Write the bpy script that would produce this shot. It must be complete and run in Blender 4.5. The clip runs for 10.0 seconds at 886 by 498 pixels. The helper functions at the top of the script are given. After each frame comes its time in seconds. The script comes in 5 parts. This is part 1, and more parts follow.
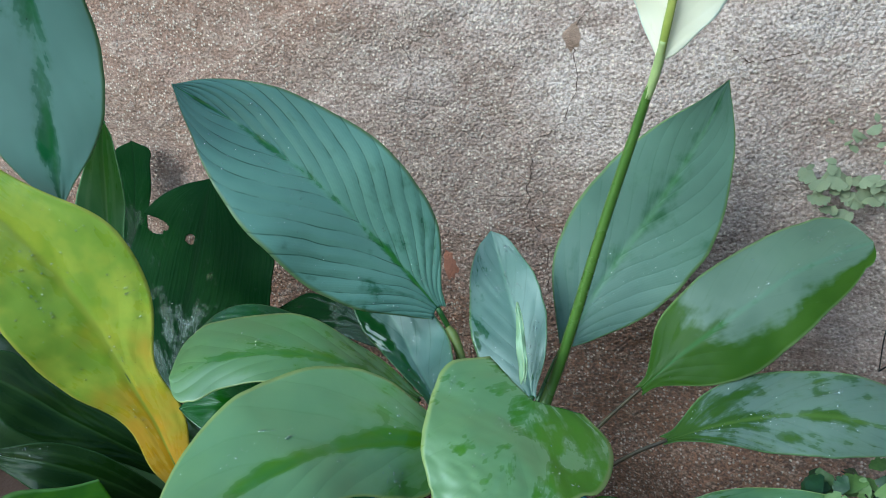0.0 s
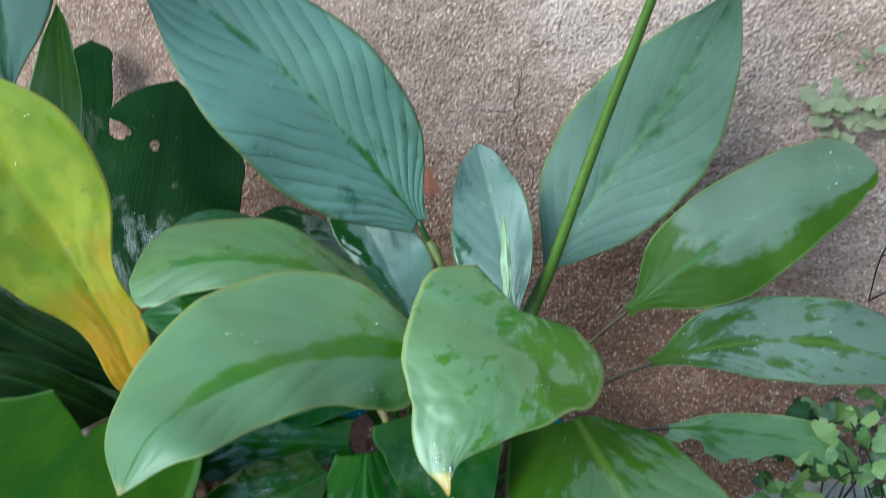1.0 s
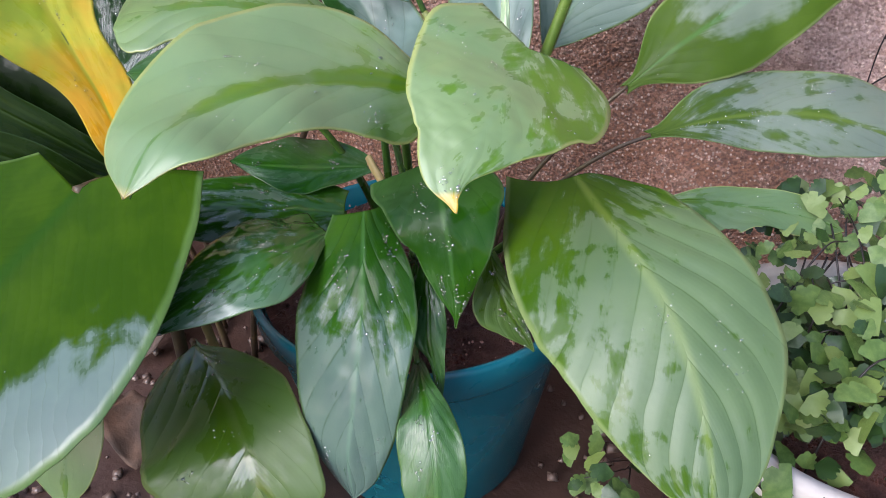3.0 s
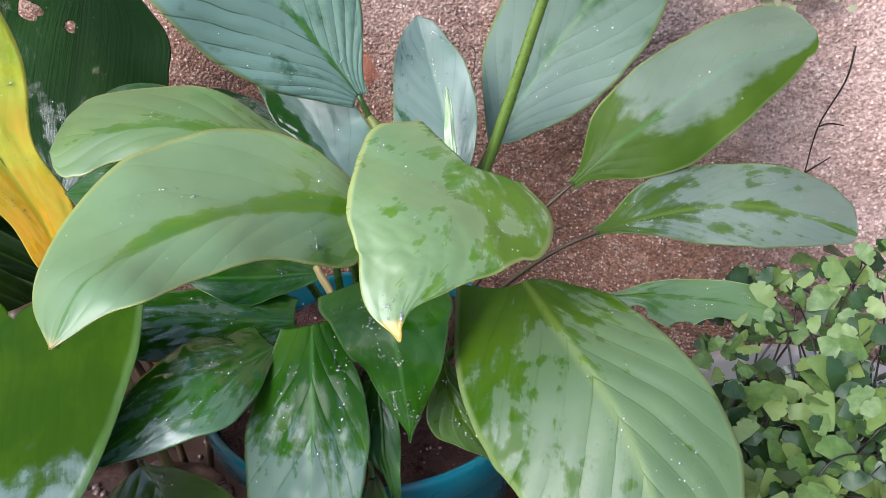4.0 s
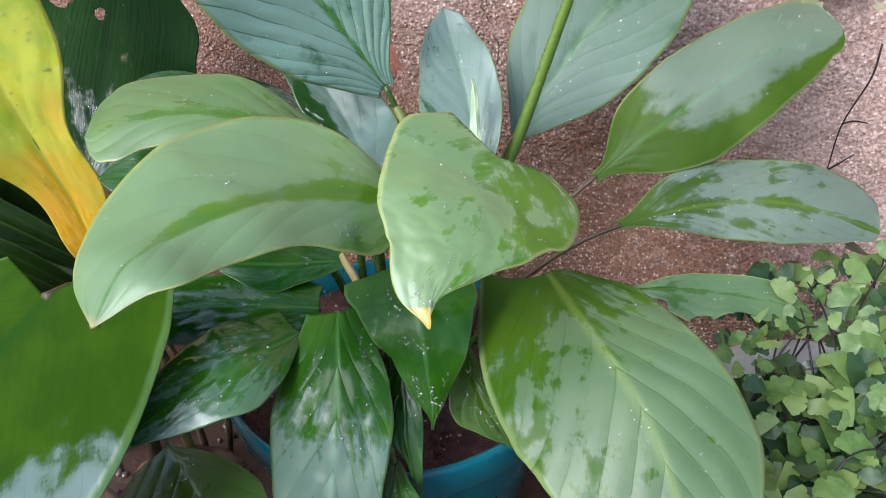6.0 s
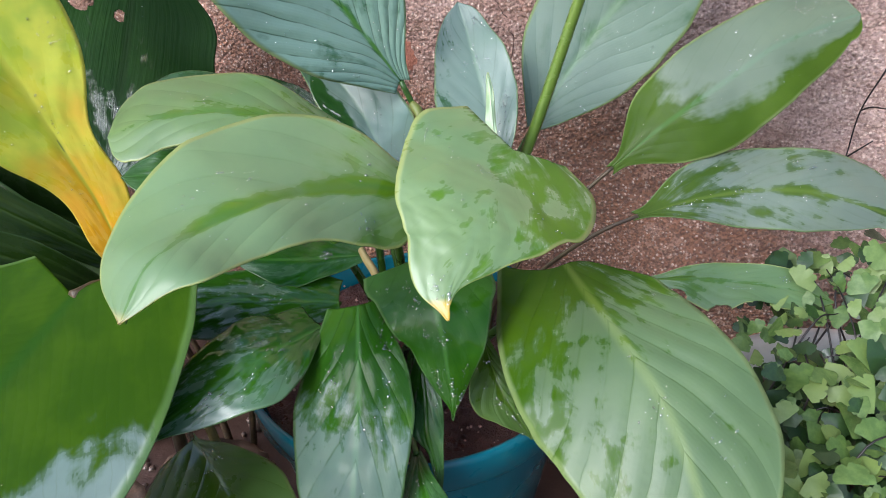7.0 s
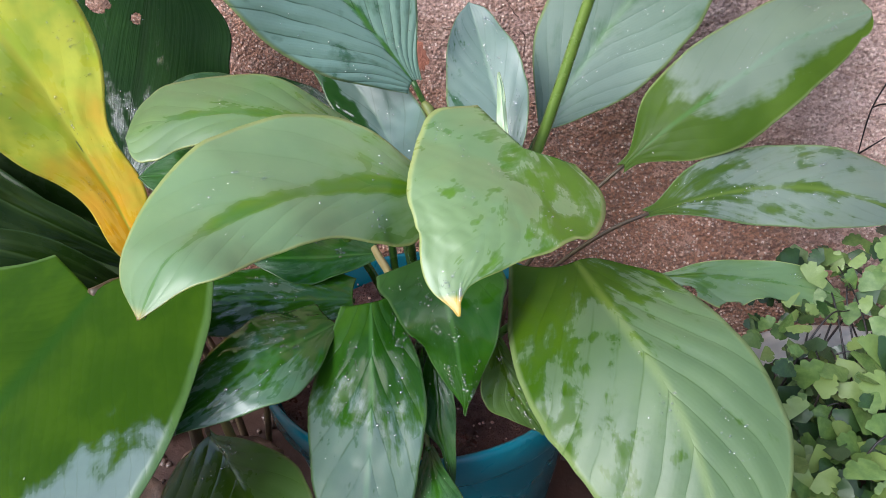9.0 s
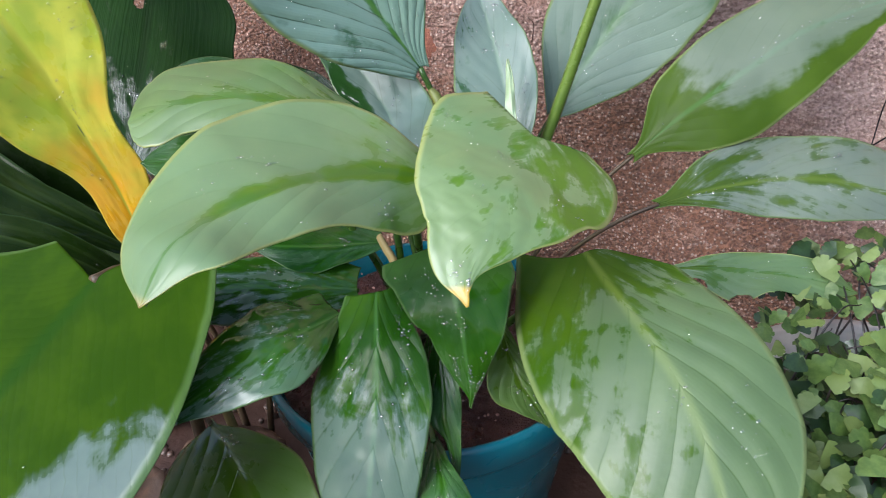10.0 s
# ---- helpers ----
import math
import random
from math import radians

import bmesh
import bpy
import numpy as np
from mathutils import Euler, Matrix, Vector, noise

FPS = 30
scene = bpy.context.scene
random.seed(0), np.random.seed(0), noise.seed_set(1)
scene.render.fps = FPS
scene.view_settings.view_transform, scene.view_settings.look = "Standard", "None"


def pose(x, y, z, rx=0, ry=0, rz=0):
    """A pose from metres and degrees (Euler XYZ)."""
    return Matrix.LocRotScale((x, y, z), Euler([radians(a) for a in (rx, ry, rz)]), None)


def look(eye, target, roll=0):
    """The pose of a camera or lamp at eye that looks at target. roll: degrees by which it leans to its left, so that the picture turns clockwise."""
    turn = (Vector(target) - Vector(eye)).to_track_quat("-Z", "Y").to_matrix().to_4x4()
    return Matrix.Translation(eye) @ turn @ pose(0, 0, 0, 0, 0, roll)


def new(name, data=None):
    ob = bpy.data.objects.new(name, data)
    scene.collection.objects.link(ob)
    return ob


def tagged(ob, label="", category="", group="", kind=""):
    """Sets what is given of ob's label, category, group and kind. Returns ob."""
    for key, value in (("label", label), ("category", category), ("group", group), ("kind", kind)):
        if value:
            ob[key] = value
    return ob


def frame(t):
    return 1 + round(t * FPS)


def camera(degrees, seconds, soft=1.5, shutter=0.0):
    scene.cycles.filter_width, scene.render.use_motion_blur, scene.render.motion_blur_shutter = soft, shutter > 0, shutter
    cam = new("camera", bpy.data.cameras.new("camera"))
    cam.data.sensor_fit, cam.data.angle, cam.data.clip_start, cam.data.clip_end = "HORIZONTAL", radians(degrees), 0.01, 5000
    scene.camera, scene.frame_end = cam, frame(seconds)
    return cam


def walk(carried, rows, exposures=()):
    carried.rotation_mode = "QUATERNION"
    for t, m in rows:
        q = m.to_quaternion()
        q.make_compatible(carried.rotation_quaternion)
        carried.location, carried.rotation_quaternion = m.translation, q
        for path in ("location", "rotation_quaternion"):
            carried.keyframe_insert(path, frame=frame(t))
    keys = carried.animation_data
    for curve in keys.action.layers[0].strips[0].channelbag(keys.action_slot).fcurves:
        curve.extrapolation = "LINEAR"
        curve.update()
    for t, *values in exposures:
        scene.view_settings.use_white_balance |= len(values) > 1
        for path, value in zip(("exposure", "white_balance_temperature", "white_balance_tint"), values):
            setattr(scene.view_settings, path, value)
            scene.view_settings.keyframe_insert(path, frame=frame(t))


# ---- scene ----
cam = camera(59.8, 10.0, soft=0.85, shutter=0.5)
PATH = [
    (0, (0.065, 0.081, 0.652), (-0.662, 1.802, -0.061), -5.3),
    (0.5, (0.058, 0.082, 0.646), (-0.612, 1.814, -0.095), -3.6),
    (1, (0.047, 0.098, 0.619), (-0.597, 1.787, -0.237), -2.7),
    (1.5, (0.04, 0.093, 0.608), (-0.596, 1.745, -0.324), -1.2),
    (1.8, (0.037, 0.083, 0.618), (-0.579, 1.735, -0.321), -0.6),
    (2, (0.043, 0.073, 0.591), (-0.545, 1.702, -0.411), -0.1),
    (2.2, (0.039, 0.065, 0.578), (-0.517, 1.637, -0.526), -0.5),
    (3.3, (0.04, 0.069, 0.555), (-0.483, 1.617, -0.598), -1.4),
    (3.4, (0.041, 0.071, 0.56), (-0.485, 1.633, -0.573), -1.6),
    (3.5, (0.042, 0.071, 0.558), (-0.49, 1.658, -0.538), -1.7),
    (3.6, (0.046, 0.078, 0.564), (-0.502, 1.659, -0.532), -3.2),
    (3.7, (0.045, 0.081, 0.571), (-0.48, 1.687, -0.499), -2.5),
    (4, (0.044, 0.09, 0.58), (-0.428, 1.741, -0.446), -1.7),
    (4.5, (0.043, 0.086, 0.58), (-0.447, 1.73, -0.448), -0.7),
    (5, (0.04, 0.087, 0.582), (-0.451, 1.727, -0.452), -0.9),
    (5.5, (0.037, 0.082, 0.584), (-0.476, 1.712, -0.455), -1.1),
    (5.6, (0.036, 0.082, 0.582), (-0.466, 1.717, -0.454), -0.8),
    (6.8, (0.041, 0.081, 0.583), (-0.481, 1.696, -0.475), -2.6),
    (7, (0.039, 0.078, 0.584), (-0.502, 1.689, -0.47), -2.9),
    (7.5, (0.044, 0.078, 0.583), (-0.507, 1.679, -0.483), -3.3),
    (8, (0.041, 0.081, 0.58), (-0.503, 1.676, -0.496), -3.0),
    (8.5, (0.039, 0.072, 0.585), (-0.536, 1.669, -0.473), -3.4),
    (9, (0.042, 0.073, 0.586), (-0.533, 1.673, -0.467), -3.7),
    (9.5, (0.041, 0.081, 0.581), (-0.513, 1.679, -0.487), -3.2),
    (9.8, (0.041, 0.08, 0.584), (-0.532, 1.662, -0.497), -3.3),
    (10, (0.037, 0.078, 0.581), (-0.54, 1.664, -0.491), -3.3),
]
walk(cam, [(t, look(eye, target, roll)) for t, eye, target, roll in PATH],
     exposures=[(0, 0.30, 4680, -16), (1, 0.52, 4900, -11), (1.6, 0.66, 5050, 2), (3.3, 1.03, 5700, 20), (4.6, 0.98, 5540, 9), (7, 0.96, 5600, 13), (10, 0.95, 5640, 14)])

# ---------------------------------------------------------------- world and light
world = bpy.data.worlds.new("overcast_sky")
scene.world = world
world.use_nodes = True
wn = world.node_tree.nodes
wl = world.node_tree.links
sky = wn.new("ShaderNodeTexSky")
sky.sky_type = "NISHITA"
sky.sun_disc = False
sky.sun_elevation = radians(37)
sky.sun_rotation = radians(210)
sky.air_density = 1.4
sky.dust_density = 4.0
wn["Background"].inputs["Strength"].default_value = 0.14
wl.new(sky.outputs["Color"], wn["Background"].inputs["Color"])

sun = new("sun", bpy.data.lights.new("sun", "SUN"))
sun.data.energy = 1.5
sun.data.angle = radians(42)
sun.data.color = (0.93, 0.97, 1.0)
sun.matrix_world = look((-0.80, -1.4, 1.22), (0, 0, 0))


# ---------------------------------------------------------------- materials
def material(name):
    m = bpy.data.materials.new(name)
    m.use_nodes = True
    return m, m.node_tree.nodes, m.node_tree.links, m.node_tree.nodes["Principled BSDF"]


def noise_node(nodes, links, coord, scale, detail=4.0, rough=0.55, distortion=0.0):
    n = nodes.new("ShaderNodeTexNoise")
    n.inputs["Scale"].default_value = scale
    n.inputs["Detail"].default_value = detail
    n.inputs["Roughness"].default_value = rough
    n.inputs["Distortion"].default_value = distortion
    links.new(coord, n.inputs["Vector"])
    return n


def mix_color(nodes, links, fac, a, b, mode="MIX"):
    m = nodes.new("ShaderNodeMix")
    m.data_type, m.blend_type = "RGBA", mode
    for socket, v in ((m.inputs[0], fac), (m.inputs[6], a), (m.inputs[7], b)):
        if isinstance(v, bpy.types.NodeSocket):
            links.new(v, socket)
        elif isinstance(v, (int, float)):
            socket.default_value = v
        else:
            socket.default_value = (*v, 1)
    return m.outputs[2]


def maths(nodes, links, op, a, b=0.0, clamp=False):
    m = nodes.new("ShaderNodeMath")
    m.operation, m.use_clamp = op, clamp
    for socket, v in ((m.inputs[0], a), (m.inputs[1], b)):
        if isinstance(v, bpy.types.NodeSocket):
            links.new(v, socket)
        else:
            socket.default_value = v
    return m.outputs[0]


def step_range(nodes, links, v, lo, hi, to_lo=0.0, to_hi=1.0):
    m = nodes.new("ShaderNodeMapRange")
    m.interpolation_type = "SMOOTHSTEP"
    links.new(v, m.inputs[0])
    for k, x in zip((1, 2, 3, 4), (lo, hi, to_lo, to_hi)):
        m.inputs[k].default_value = x
    return m.outputs[0]


def leaf_material(name, dark, light, rib, margin, wet=0.25, wax=1.0, sky_sheen=0.15, sheen_tint=(0.13, 0.40, 0.27), wax_rough=0.42, film_rough=0.08, film_gloss=0.45, veins=6.0, stain=None, stain_at=0.6, tip=None, tip_at=0.985, through_light=0.2, relief=0.09, sheen_end=0.0, stripes=0.0, soft=0.09, rib_film=0.17, rib_width=0.32, foot_film=0.06, foot_reach=0.4, edge_film=0.0, vein_dark=0.35, ripple=0.0, film_size=1.0, blotch=14.0):
    """A waxy leaf after rain: sky sheen painted on the dry blade, dark patches under a film of water, side veins,
    midrib, pale margin.
    """
    m, n, l, bsdf = material(name)
    tc = n.new("ShaderNodeTexCoord")
    info = n.new("ShaderNodeObjectInfo")
    shift = n.new("ShaderNodeVectorMath")
    shift.operation = "ADD"
    l.new(tc.outputs["Object"], shift.inputs[0])
    l.new(maths(n, l, "MULTIPLY", info.outputs["Random"], 7.0), shift.inputs[1])
    spot = shift.outputs[0]
    uv = n.new("ShaderNodeUVMap")
    uv.uv_map = "blade"
    sep = n.new("ShaderNodeSeparateXYZ")
    l.new(uv.outputs[0], sep.inputs[0])
    along = sep.outputs[0]
    across = maths(n, l, "ABSOLUTE", maths(n, l, "SUBTRACT", maths(n, l, "MULTIPLY", sep.outputs[1], 2.0), 1.0))
    broad = noise_node(n, l, spot, blotch, 3.0)
    fine = noise_node(n, l, spot, 160.0, 4.0)
    colour = mix_color(n, l, step_range(n, l, broad.outputs[0], 0.35, 0.65), dark, light)
    # side veins run from the midrib out towards the tip
    phase = maths(n, l, "SUBTRACT", along, maths(n, l, "MULTIPLY", maths(n, l, "POWER", across, 0.9), 0.42))
    wobble = maths(n, l, "MULTIPLY", maths(n, l, "SUBTRACT", broad.outputs[0], 0.5), 0.07)
    swell = maths(n, l, "ABSOLUTE", maths(n, l, "SINE", maths(n, l, "MULTIPLY", maths(n, l, "ADD", phase, wobble), veins * 3.1416)))
    fibre = maths(n, l, "SINE", maths(n, l, "MULTIPLY", phase, veins * 6.283 * 6.0))
    groove = step_range(n, l, swell, 0.22, 0.0)
    streak = noise_node(n, l, spot, 38.0, 3.0)
    vein_at = maths(n, l, "MULTIPLY", groove, step_range(n, l, streak.outputs[0], 0.38, 0.62))
    colour = mix_color(n, l, maths(n, l, "MULTIPLY", step_range(n, l, fine.outputs[0], 0.5, 0.75), 0.22), colour, dark)
    if stripes:
        bands = noise_node(n, l, spot, 6.0, 2.0)
        band = maths(n, l, "SINE", maths(n, l, "ADD", maths(n, l, "MULTIPLY", sep.outputs[1], 24.0), maths(n, l, "MULTIPLY", bands.outputs[0], 6.0)))
        colour = mix_color(n, l, maths(n, l, "MULTIPLY", step_range(n, l, band, 0.2, 1.0), stripes), colour, rib)
    if stain:
        k = maths(n, l, "ADD", maths(n, l, "MULTIPLY", maths(n, l, "SUBTRACT", 1.0, along), 0.9), maths(n, l, "MULTIPLY", maths(n, l, "SUBTRACT", noise_node(n, l, spot, 22.0, 3.0).outputs[0], 0.5), 0.8))
        colour = mix_color(n, l, step_range(n, l, k, stain_at - 0.2, stain_at + 0.2), colour, stain)
    colour = mix_color(n, l, maths(n, l, "MULTIPLY", step_range(n, l, across, 0.085, 0.01), 0.75), colour, rib)
    colour = mix_color(n, l, maths(n, l, "MULTIPLY", step_range(n, l, maths(n, l, "ADD", across, maths(n, l, "MULTIPLY", broad.outputs[0], 0.05)), 0.955, 1.01), 0.75), colour, margin)
    if tip:
        colour = mix_color(n, l, step_range(n, l, maths(n, l, "ADD", along, maths(n, l, "MULTIPLY", broad.outputs[0], 0.05)), tip_at, tip_at + 0.04), colour, tip)
    # the film of water gathers along the midrib and towards the foot of the blade
    run = n.new("ShaderNodeCombineXYZ")
    l.new(maths(n, l, "MULTIPLY", phase, veins * 0.55), run.inputs[0])
    l.new(maths(n, l, "MULTIPLY", sep.outputs[1], 2.6), run.inputs[1])
    l.new(maths(n, l, "MULTIPLY", info.outputs["Random"], 40.0), run.inputs[2])
    trails = noise_node(n, l, run.outputs[0], 1.5 / film_size, 4.0, 0.6, 0.2)
    pools = noise_node(n, l, spot, 24.0 / film_size, 6.0, 0.6, 0.6)
    film = n.new("ShaderNodeMix")
    film.inputs[0].default_value = 0.5
    l.new(trails.outputs[0], film.inputs[2])
    l.new(pools.outputs[0], film.inputs[3])
    specks = noise_node(n, l, spot, 85.0, 2.0)
    film_at = maths(n, l, "ADD", film.outputs[0], maths(n, l, "MULTIPLY", maths(n, l, "SUBTRACT", specks.outputs[0], 0.5), 0.22))
    film_at = maths(n, l, "ADD", film_at, step_range(n, l, across, rib_width, 0.0, 0.0, rib_film))
    film_at = maths(n, l, "ADD", film_at, step_range(n, l, along, foot_reach, 0.0, 0.0, foot_film))
    if edge_film:
        film_at = maths(n, l, "ADD", film_at, step_range(n, l, sep.outputs[1], 0.5, 1.0 if edge_film > 0 else 0.0, 0.0, abs(edge_film)))
    # film removed along one lower edge, so painted sky reflection shows there
    if sheen_end:
        film_at = maths(n, l, "SUBTRACT", film_at, maths(n, l, "MULTIPLY", step_range(n, l, maths(n, l, "ADD", maths(n, l, "SUBTRACT", along, maths(n, l, "MULTIPLY", sep.outputs[1], 0.9)), maths(n, l, "MULTIPLY", pools.outputs[0], 0.5)), 0.29, 0.52, 0.0, sheen_end), step_range(n, l, sep.outputs[1], 0.29, 0.17)))
    film_mask = step_range(n, l, film_at, 0.725 - 0.45 * wet - soft / 2, 0.725 - 0.45 * wet + soft / 2)

    def between(socket, dry, filmed):
        k = n.new("ShaderNodeMix")
        k.inputs[2].default_value, k.inputs[3].default_value = dry, filmed
        l.new(film_mask, k.inputs[0])
        l.new(k.outputs[0], socket)

    between(bsdf.inputs["Roughness"], wax_rough, film_rough)
    between(bsdf.inputs["Specular IOR Level"], wax, film_gloss)
    # pale sheen of the sky on the dry blade, mixed into its colour
    sheen_at = maths(n, l, "MULTIPLY", maths(n, l, "SUBTRACT", 1.0, film_mask), maths(n, l, "ADD", sky_sheen * 0.7, maths(n, l, "MULTIPLY", broad.outputs[0], sky_sheen * 0.6)))
    sheen_at = maths(n, l, "MULTIPLY", sheen_at, step_range(n, l, across, 0.99, 0.93))
    colour = mix_color(n, l, sheen_at, colour, sheen_tint)
    colour = mix_color(n, l, maths(n, l, "MULTIPLY", vein_at, vein_dark), colour, dark)
    l.new(colour, bsdf.inputs["Base Color"])
    bsdf.inputs["IOR"].default_value = 1.5
    # relief: swellings between the veins, fibres, grain
    height = maths(n, l, "ADD", maths(n, l, "POWER", swell, 0.5), maths(n, l, "ADD", maths(n, l, "MULTIPLY", fibre, 0.02), maths(n, l, "MULTIPLY", fine.outputs[0], 0.3)))
    if ripple:
        flow = n.new("ShaderNodeCombineXYZ")
        l.new(maths(n, l, "MULTIPLY", along, 1.8), flow.inputs[0])
        l.new(maths(n, l, "MULTIPLY", sep.outputs[1], 46.0), flow.inputs[1])
        height = maths(n, l, "ADD", height, maths(n, l, "MULTIPLY", noise_node(n, l, flow.outputs[0], 1.0, 3.0).outputs[0], ripple))
    bump = n.new("ShaderNodeBump")
    bump.inputs["Strength"].default_value = relief
    bump.inputs["Distance"].default_value = 0.0012
    l.new(height, bump.inputs["Height"])
    l.new(bump.outputs[0], bsdf.inputs["Normal"])
    glow = n.new("ShaderNodeBsdfTranslucent")
    l.new(mix_color(n, l, 1.0, colour, (1.0, 1.25, 0.5), "MULTIPLY"), glow.inputs["Color"])
    mixed = n.new("ShaderNodeMixShader")
    mixed.inputs[0].default_value = through_light
    l.new(bsdf.outputs[0], mixed.inputs[1])
    l.new(glow.outputs[0], mixed.inputs[2])
    l.new(mixed.outputs[0], n["Material Output"].inputs["Surface"])
    return m


def plain_material(name, a, b, scale, rough=0.5, rough_b=None, bump=0.2, dist=0.001, detail=5.0, lo=0.35, hi=0.65, coat=0.0, vary=None):
    m, n, l, bsdf = material(name)
    tc = n.new("ShaderNodeTexCoord")
    big = noise_node(n, l, tc.outputs["Object"], scale, detail)
    small = noise_node(n, l, tc.outputs["Object"], scale * 9.0, detail)
    f = step_range(n, l, big.outputs[0], lo, hi)
    col = mix_color(n, l, f, a, b)
    col = mix_color(n, l, maths(n, l, "MULTIPLY", small.outputs[0], 0.35), col, tuple(0.6 * c for c in a))
    if vary:
        each = n.new("ShaderNodeObjectInfo")
        col = mix_color(n, l, step_range(n, l, each.outputs["Random"], 0.25, 1.0, 0.0, 0.85), col, vary)
    l.new(col, bsdf.inputs["Base Color"])
    r = n.new("ShaderNodeMix")
    r.inputs[2].default_value, r.inputs[3].default_value = rough, rough if rough_b is None else rough_b
    l.new(f, r.inputs[0])
    l.new(r.outputs[0], bsdf.inputs["Roughness"])
    bp = n.new("ShaderNodeBump")
    bp.inputs["Strength"].default_value, bp.inputs["Distance"].default_value = bump, dist
    l.new(small.outputs[0], bp.inputs["Height"])
    l.new(bp.outputs[0], bsdf.inputs["Normal"])
    bsdf.inputs["Coat Weight"].default_value = coat
    return m


GREEN = leaf_material("lily_leaf", (0.014, 0.068, 0.011), (0.026, 0.096, 0.016), (0.06, 0.16, 0.025), (0.22, 0.28, 0.10), wet=0.12, wax=0.35, sky_sheen=0.4, sheen_tint=(0.30, 0.375, 0.345), soft=0.3, rib_film=0.13, film_gloss=0.25, wax_rough=0.5, rib_width=0.3, relief=0.28, veins=9.0, vein_dark=0.18, film_rough=0.25)
SIDEWET = leaf_material("lily_leaf_half_wet", (0.042, 0.084, 0.005), (0.062, 0.110, 0.008), (0.05, 0.13, 0.02), (0.22, 0.28, 0.10), wet=0.0, wax=0.7, sky_sheen=0.24, sheen_tint=(0.33, 0.38, 0.40), soft=0.18, rib_film=0.12, foot_film=0.75, edge_film=0.4, vein_dark=0.12, film_size=1.8, foot_reach=0.48, film_gloss=0.12, wax_rough=0.5, relief=0.1, veins=8.0, film_rough=0.32)
GLAZED = leaf_material("lily_leaf_glazed", (0.040, 0.080, 0.006), (0.062, 0.110, 0.010), (0.10, 0.155, 0.02), (0.20, 0.28, 0.12), wet=0.3, wax=0.9, sky_sheen=0.28, sheen_tint=(0.34, 0.38, 0.42), soft=0.16, vein_dark=0.15, rib_film=0.16, film_gloss=0.3, foot_film=0.2, foot_reach=0.5, rib_width=0.22, relief=0.3, veins=8.0)
BLUISH = leaf_material("lily_leaf_bluish", (0.020, 0.072, 0.012), (0.034, 0.100, 0.018), (0.07, 0.16, 0.04), (0.20, 0.28, 0.12), wet=0.12, wax=1.0, sky_sheen=0.345, sheen_tint=(0.30, 0.40, 0.39), film_gloss=0.5, soft=0.12, vein_dark=0.4, rib_film=0.06, edge_film=-0.1, film_size=0.7)
HALF_BLUE = leaf_material("lily_leaf_half_bluish", (0.020, 0.072, 0.012), (0.034, 0.100, 0.018), (0.07, 0.16, 0.04), (0.20, 0.28, 0.12), wet=0.12, wax=1.0, sky_sheen=0.345, sheen_tint=(0.26, 0.38, 0.38), film_gloss=0.5, soft=0.12, vein_dark=0.4, rib_film=0.06, edge_film=-0.5, film_size=1.2)
PALE = leaf_material("lily_leaf_pale", (0.016, 0.075, 0.022), (0.028, 0.105, 0.034), (0.03, 0.11, 0.03), (0.2, 0.28, 0.12), wet=0.10, sky_sheen=0.42, sheen_tint=(0.27, 0.38, 0.40), soft=0.22, vein_dark=0.0, relief=0.03, rib_film=0.24, rib_width=0.36)
RIDGED = leaf_material("lily_leaf_ridged", (0.012, 0.070, 0.016), (0.024, 0.105, 0.024), (0.08, 0.22, 0.03), (0.22, 0.28, 0.10), wet=0.1, veins=11.0, relief=0.5, sky_sheen=0.74, sheen_tint=(0.26, 0.41, 0.33), soft=0.2, vein_dark=0.8, film_gloss=0.8, wax_rough=0.44, rib_film=0.18, foot_film=0.08, rib_width=0.1, wax=1.0, foot_reach=0.6)
FRESH = leaf_material("lily_leaf_fresh", (0.060, 0.140, 0.004), (0.092, 0.180, 0.006), (0.07, 0.16, 0.02), (0.36, 0.40, 0.13), wet=0.1, sky_sheen=0.17, sheen_tint=(0.34, 0.44, 0.34), soft=0.24, rib_film=0.18, rib_width=0.22, foot_film=0.14, foot_reach=0.85, vein_dark=0.2, veins=6.0, relief=0.16, film_size=0.8, wax_rough=0.4)
ARCHING = leaf_material("lily_leaf_arching", (0.066, 0.155, 0.006), (0.100, 0.195, 0.009), (0.07, 0.16, 0.02), (0.36, 0.40, 0.13), tip=(0.45, 0.33, 0.07), wet=0.0, sky_sheen=0.24, sheen_tint=(0.37, 0.47, 0.40), soft=0.24, rib_film=0.26, rib_width=0.22, foot_film=0.14, foot_reach=0.85, vein_dark=0.2, veins=6.0, relief=0.16, film_size=1.4, wax_rough=0.45, wax=0.8)
PATCHY = leaf_material("lily_leaf_patchy", (0.062, 0.150, 0.006), (0.095, 0.195, 0.010), (0.08, 0.18, 0.02), (0.36, 0.40, 0.13), tip=(0.60, 0.40, 0.05), tip_at=0.91, wet=0.25, sky_sheen=0.22, sheen_tint=(0.43, 0.51, 0.37), vein_dark=0.12, veins=7.0, relief=0.06, soft=0.10, rib_film=0.05, edge_film=-0.12, film_size=0.7, wax_rough=0.32)
SPEAR = leaf_material("young_leaf", (0.32, 0.42, 0.20), (0.40, 0.49, 0.28), (0.36, 0.44, 0.22), (0.36, 0.42, 0.2), wet=0.2)
BROAD = leaf_material("lily_leaf_broad", (0.038, 0.092, 0.004), (0.060, 0.122, 0.006), (0.14, 0.21, 0.03), (0.20, 0.27, 0.10), wet=0.2, veins=8.0, relief=0.25, wax=0.5, sky_sheen=0.17, sheen_tint=(0.30, 0.37, 0.33), film_gloss=0.12, soft=0.13, rib_film=0.05, foot_film=0.26, edge_film=0.15, film_size=0.55, vein_dark=0.5, wax_rough=0.4, rib_width=0.2)
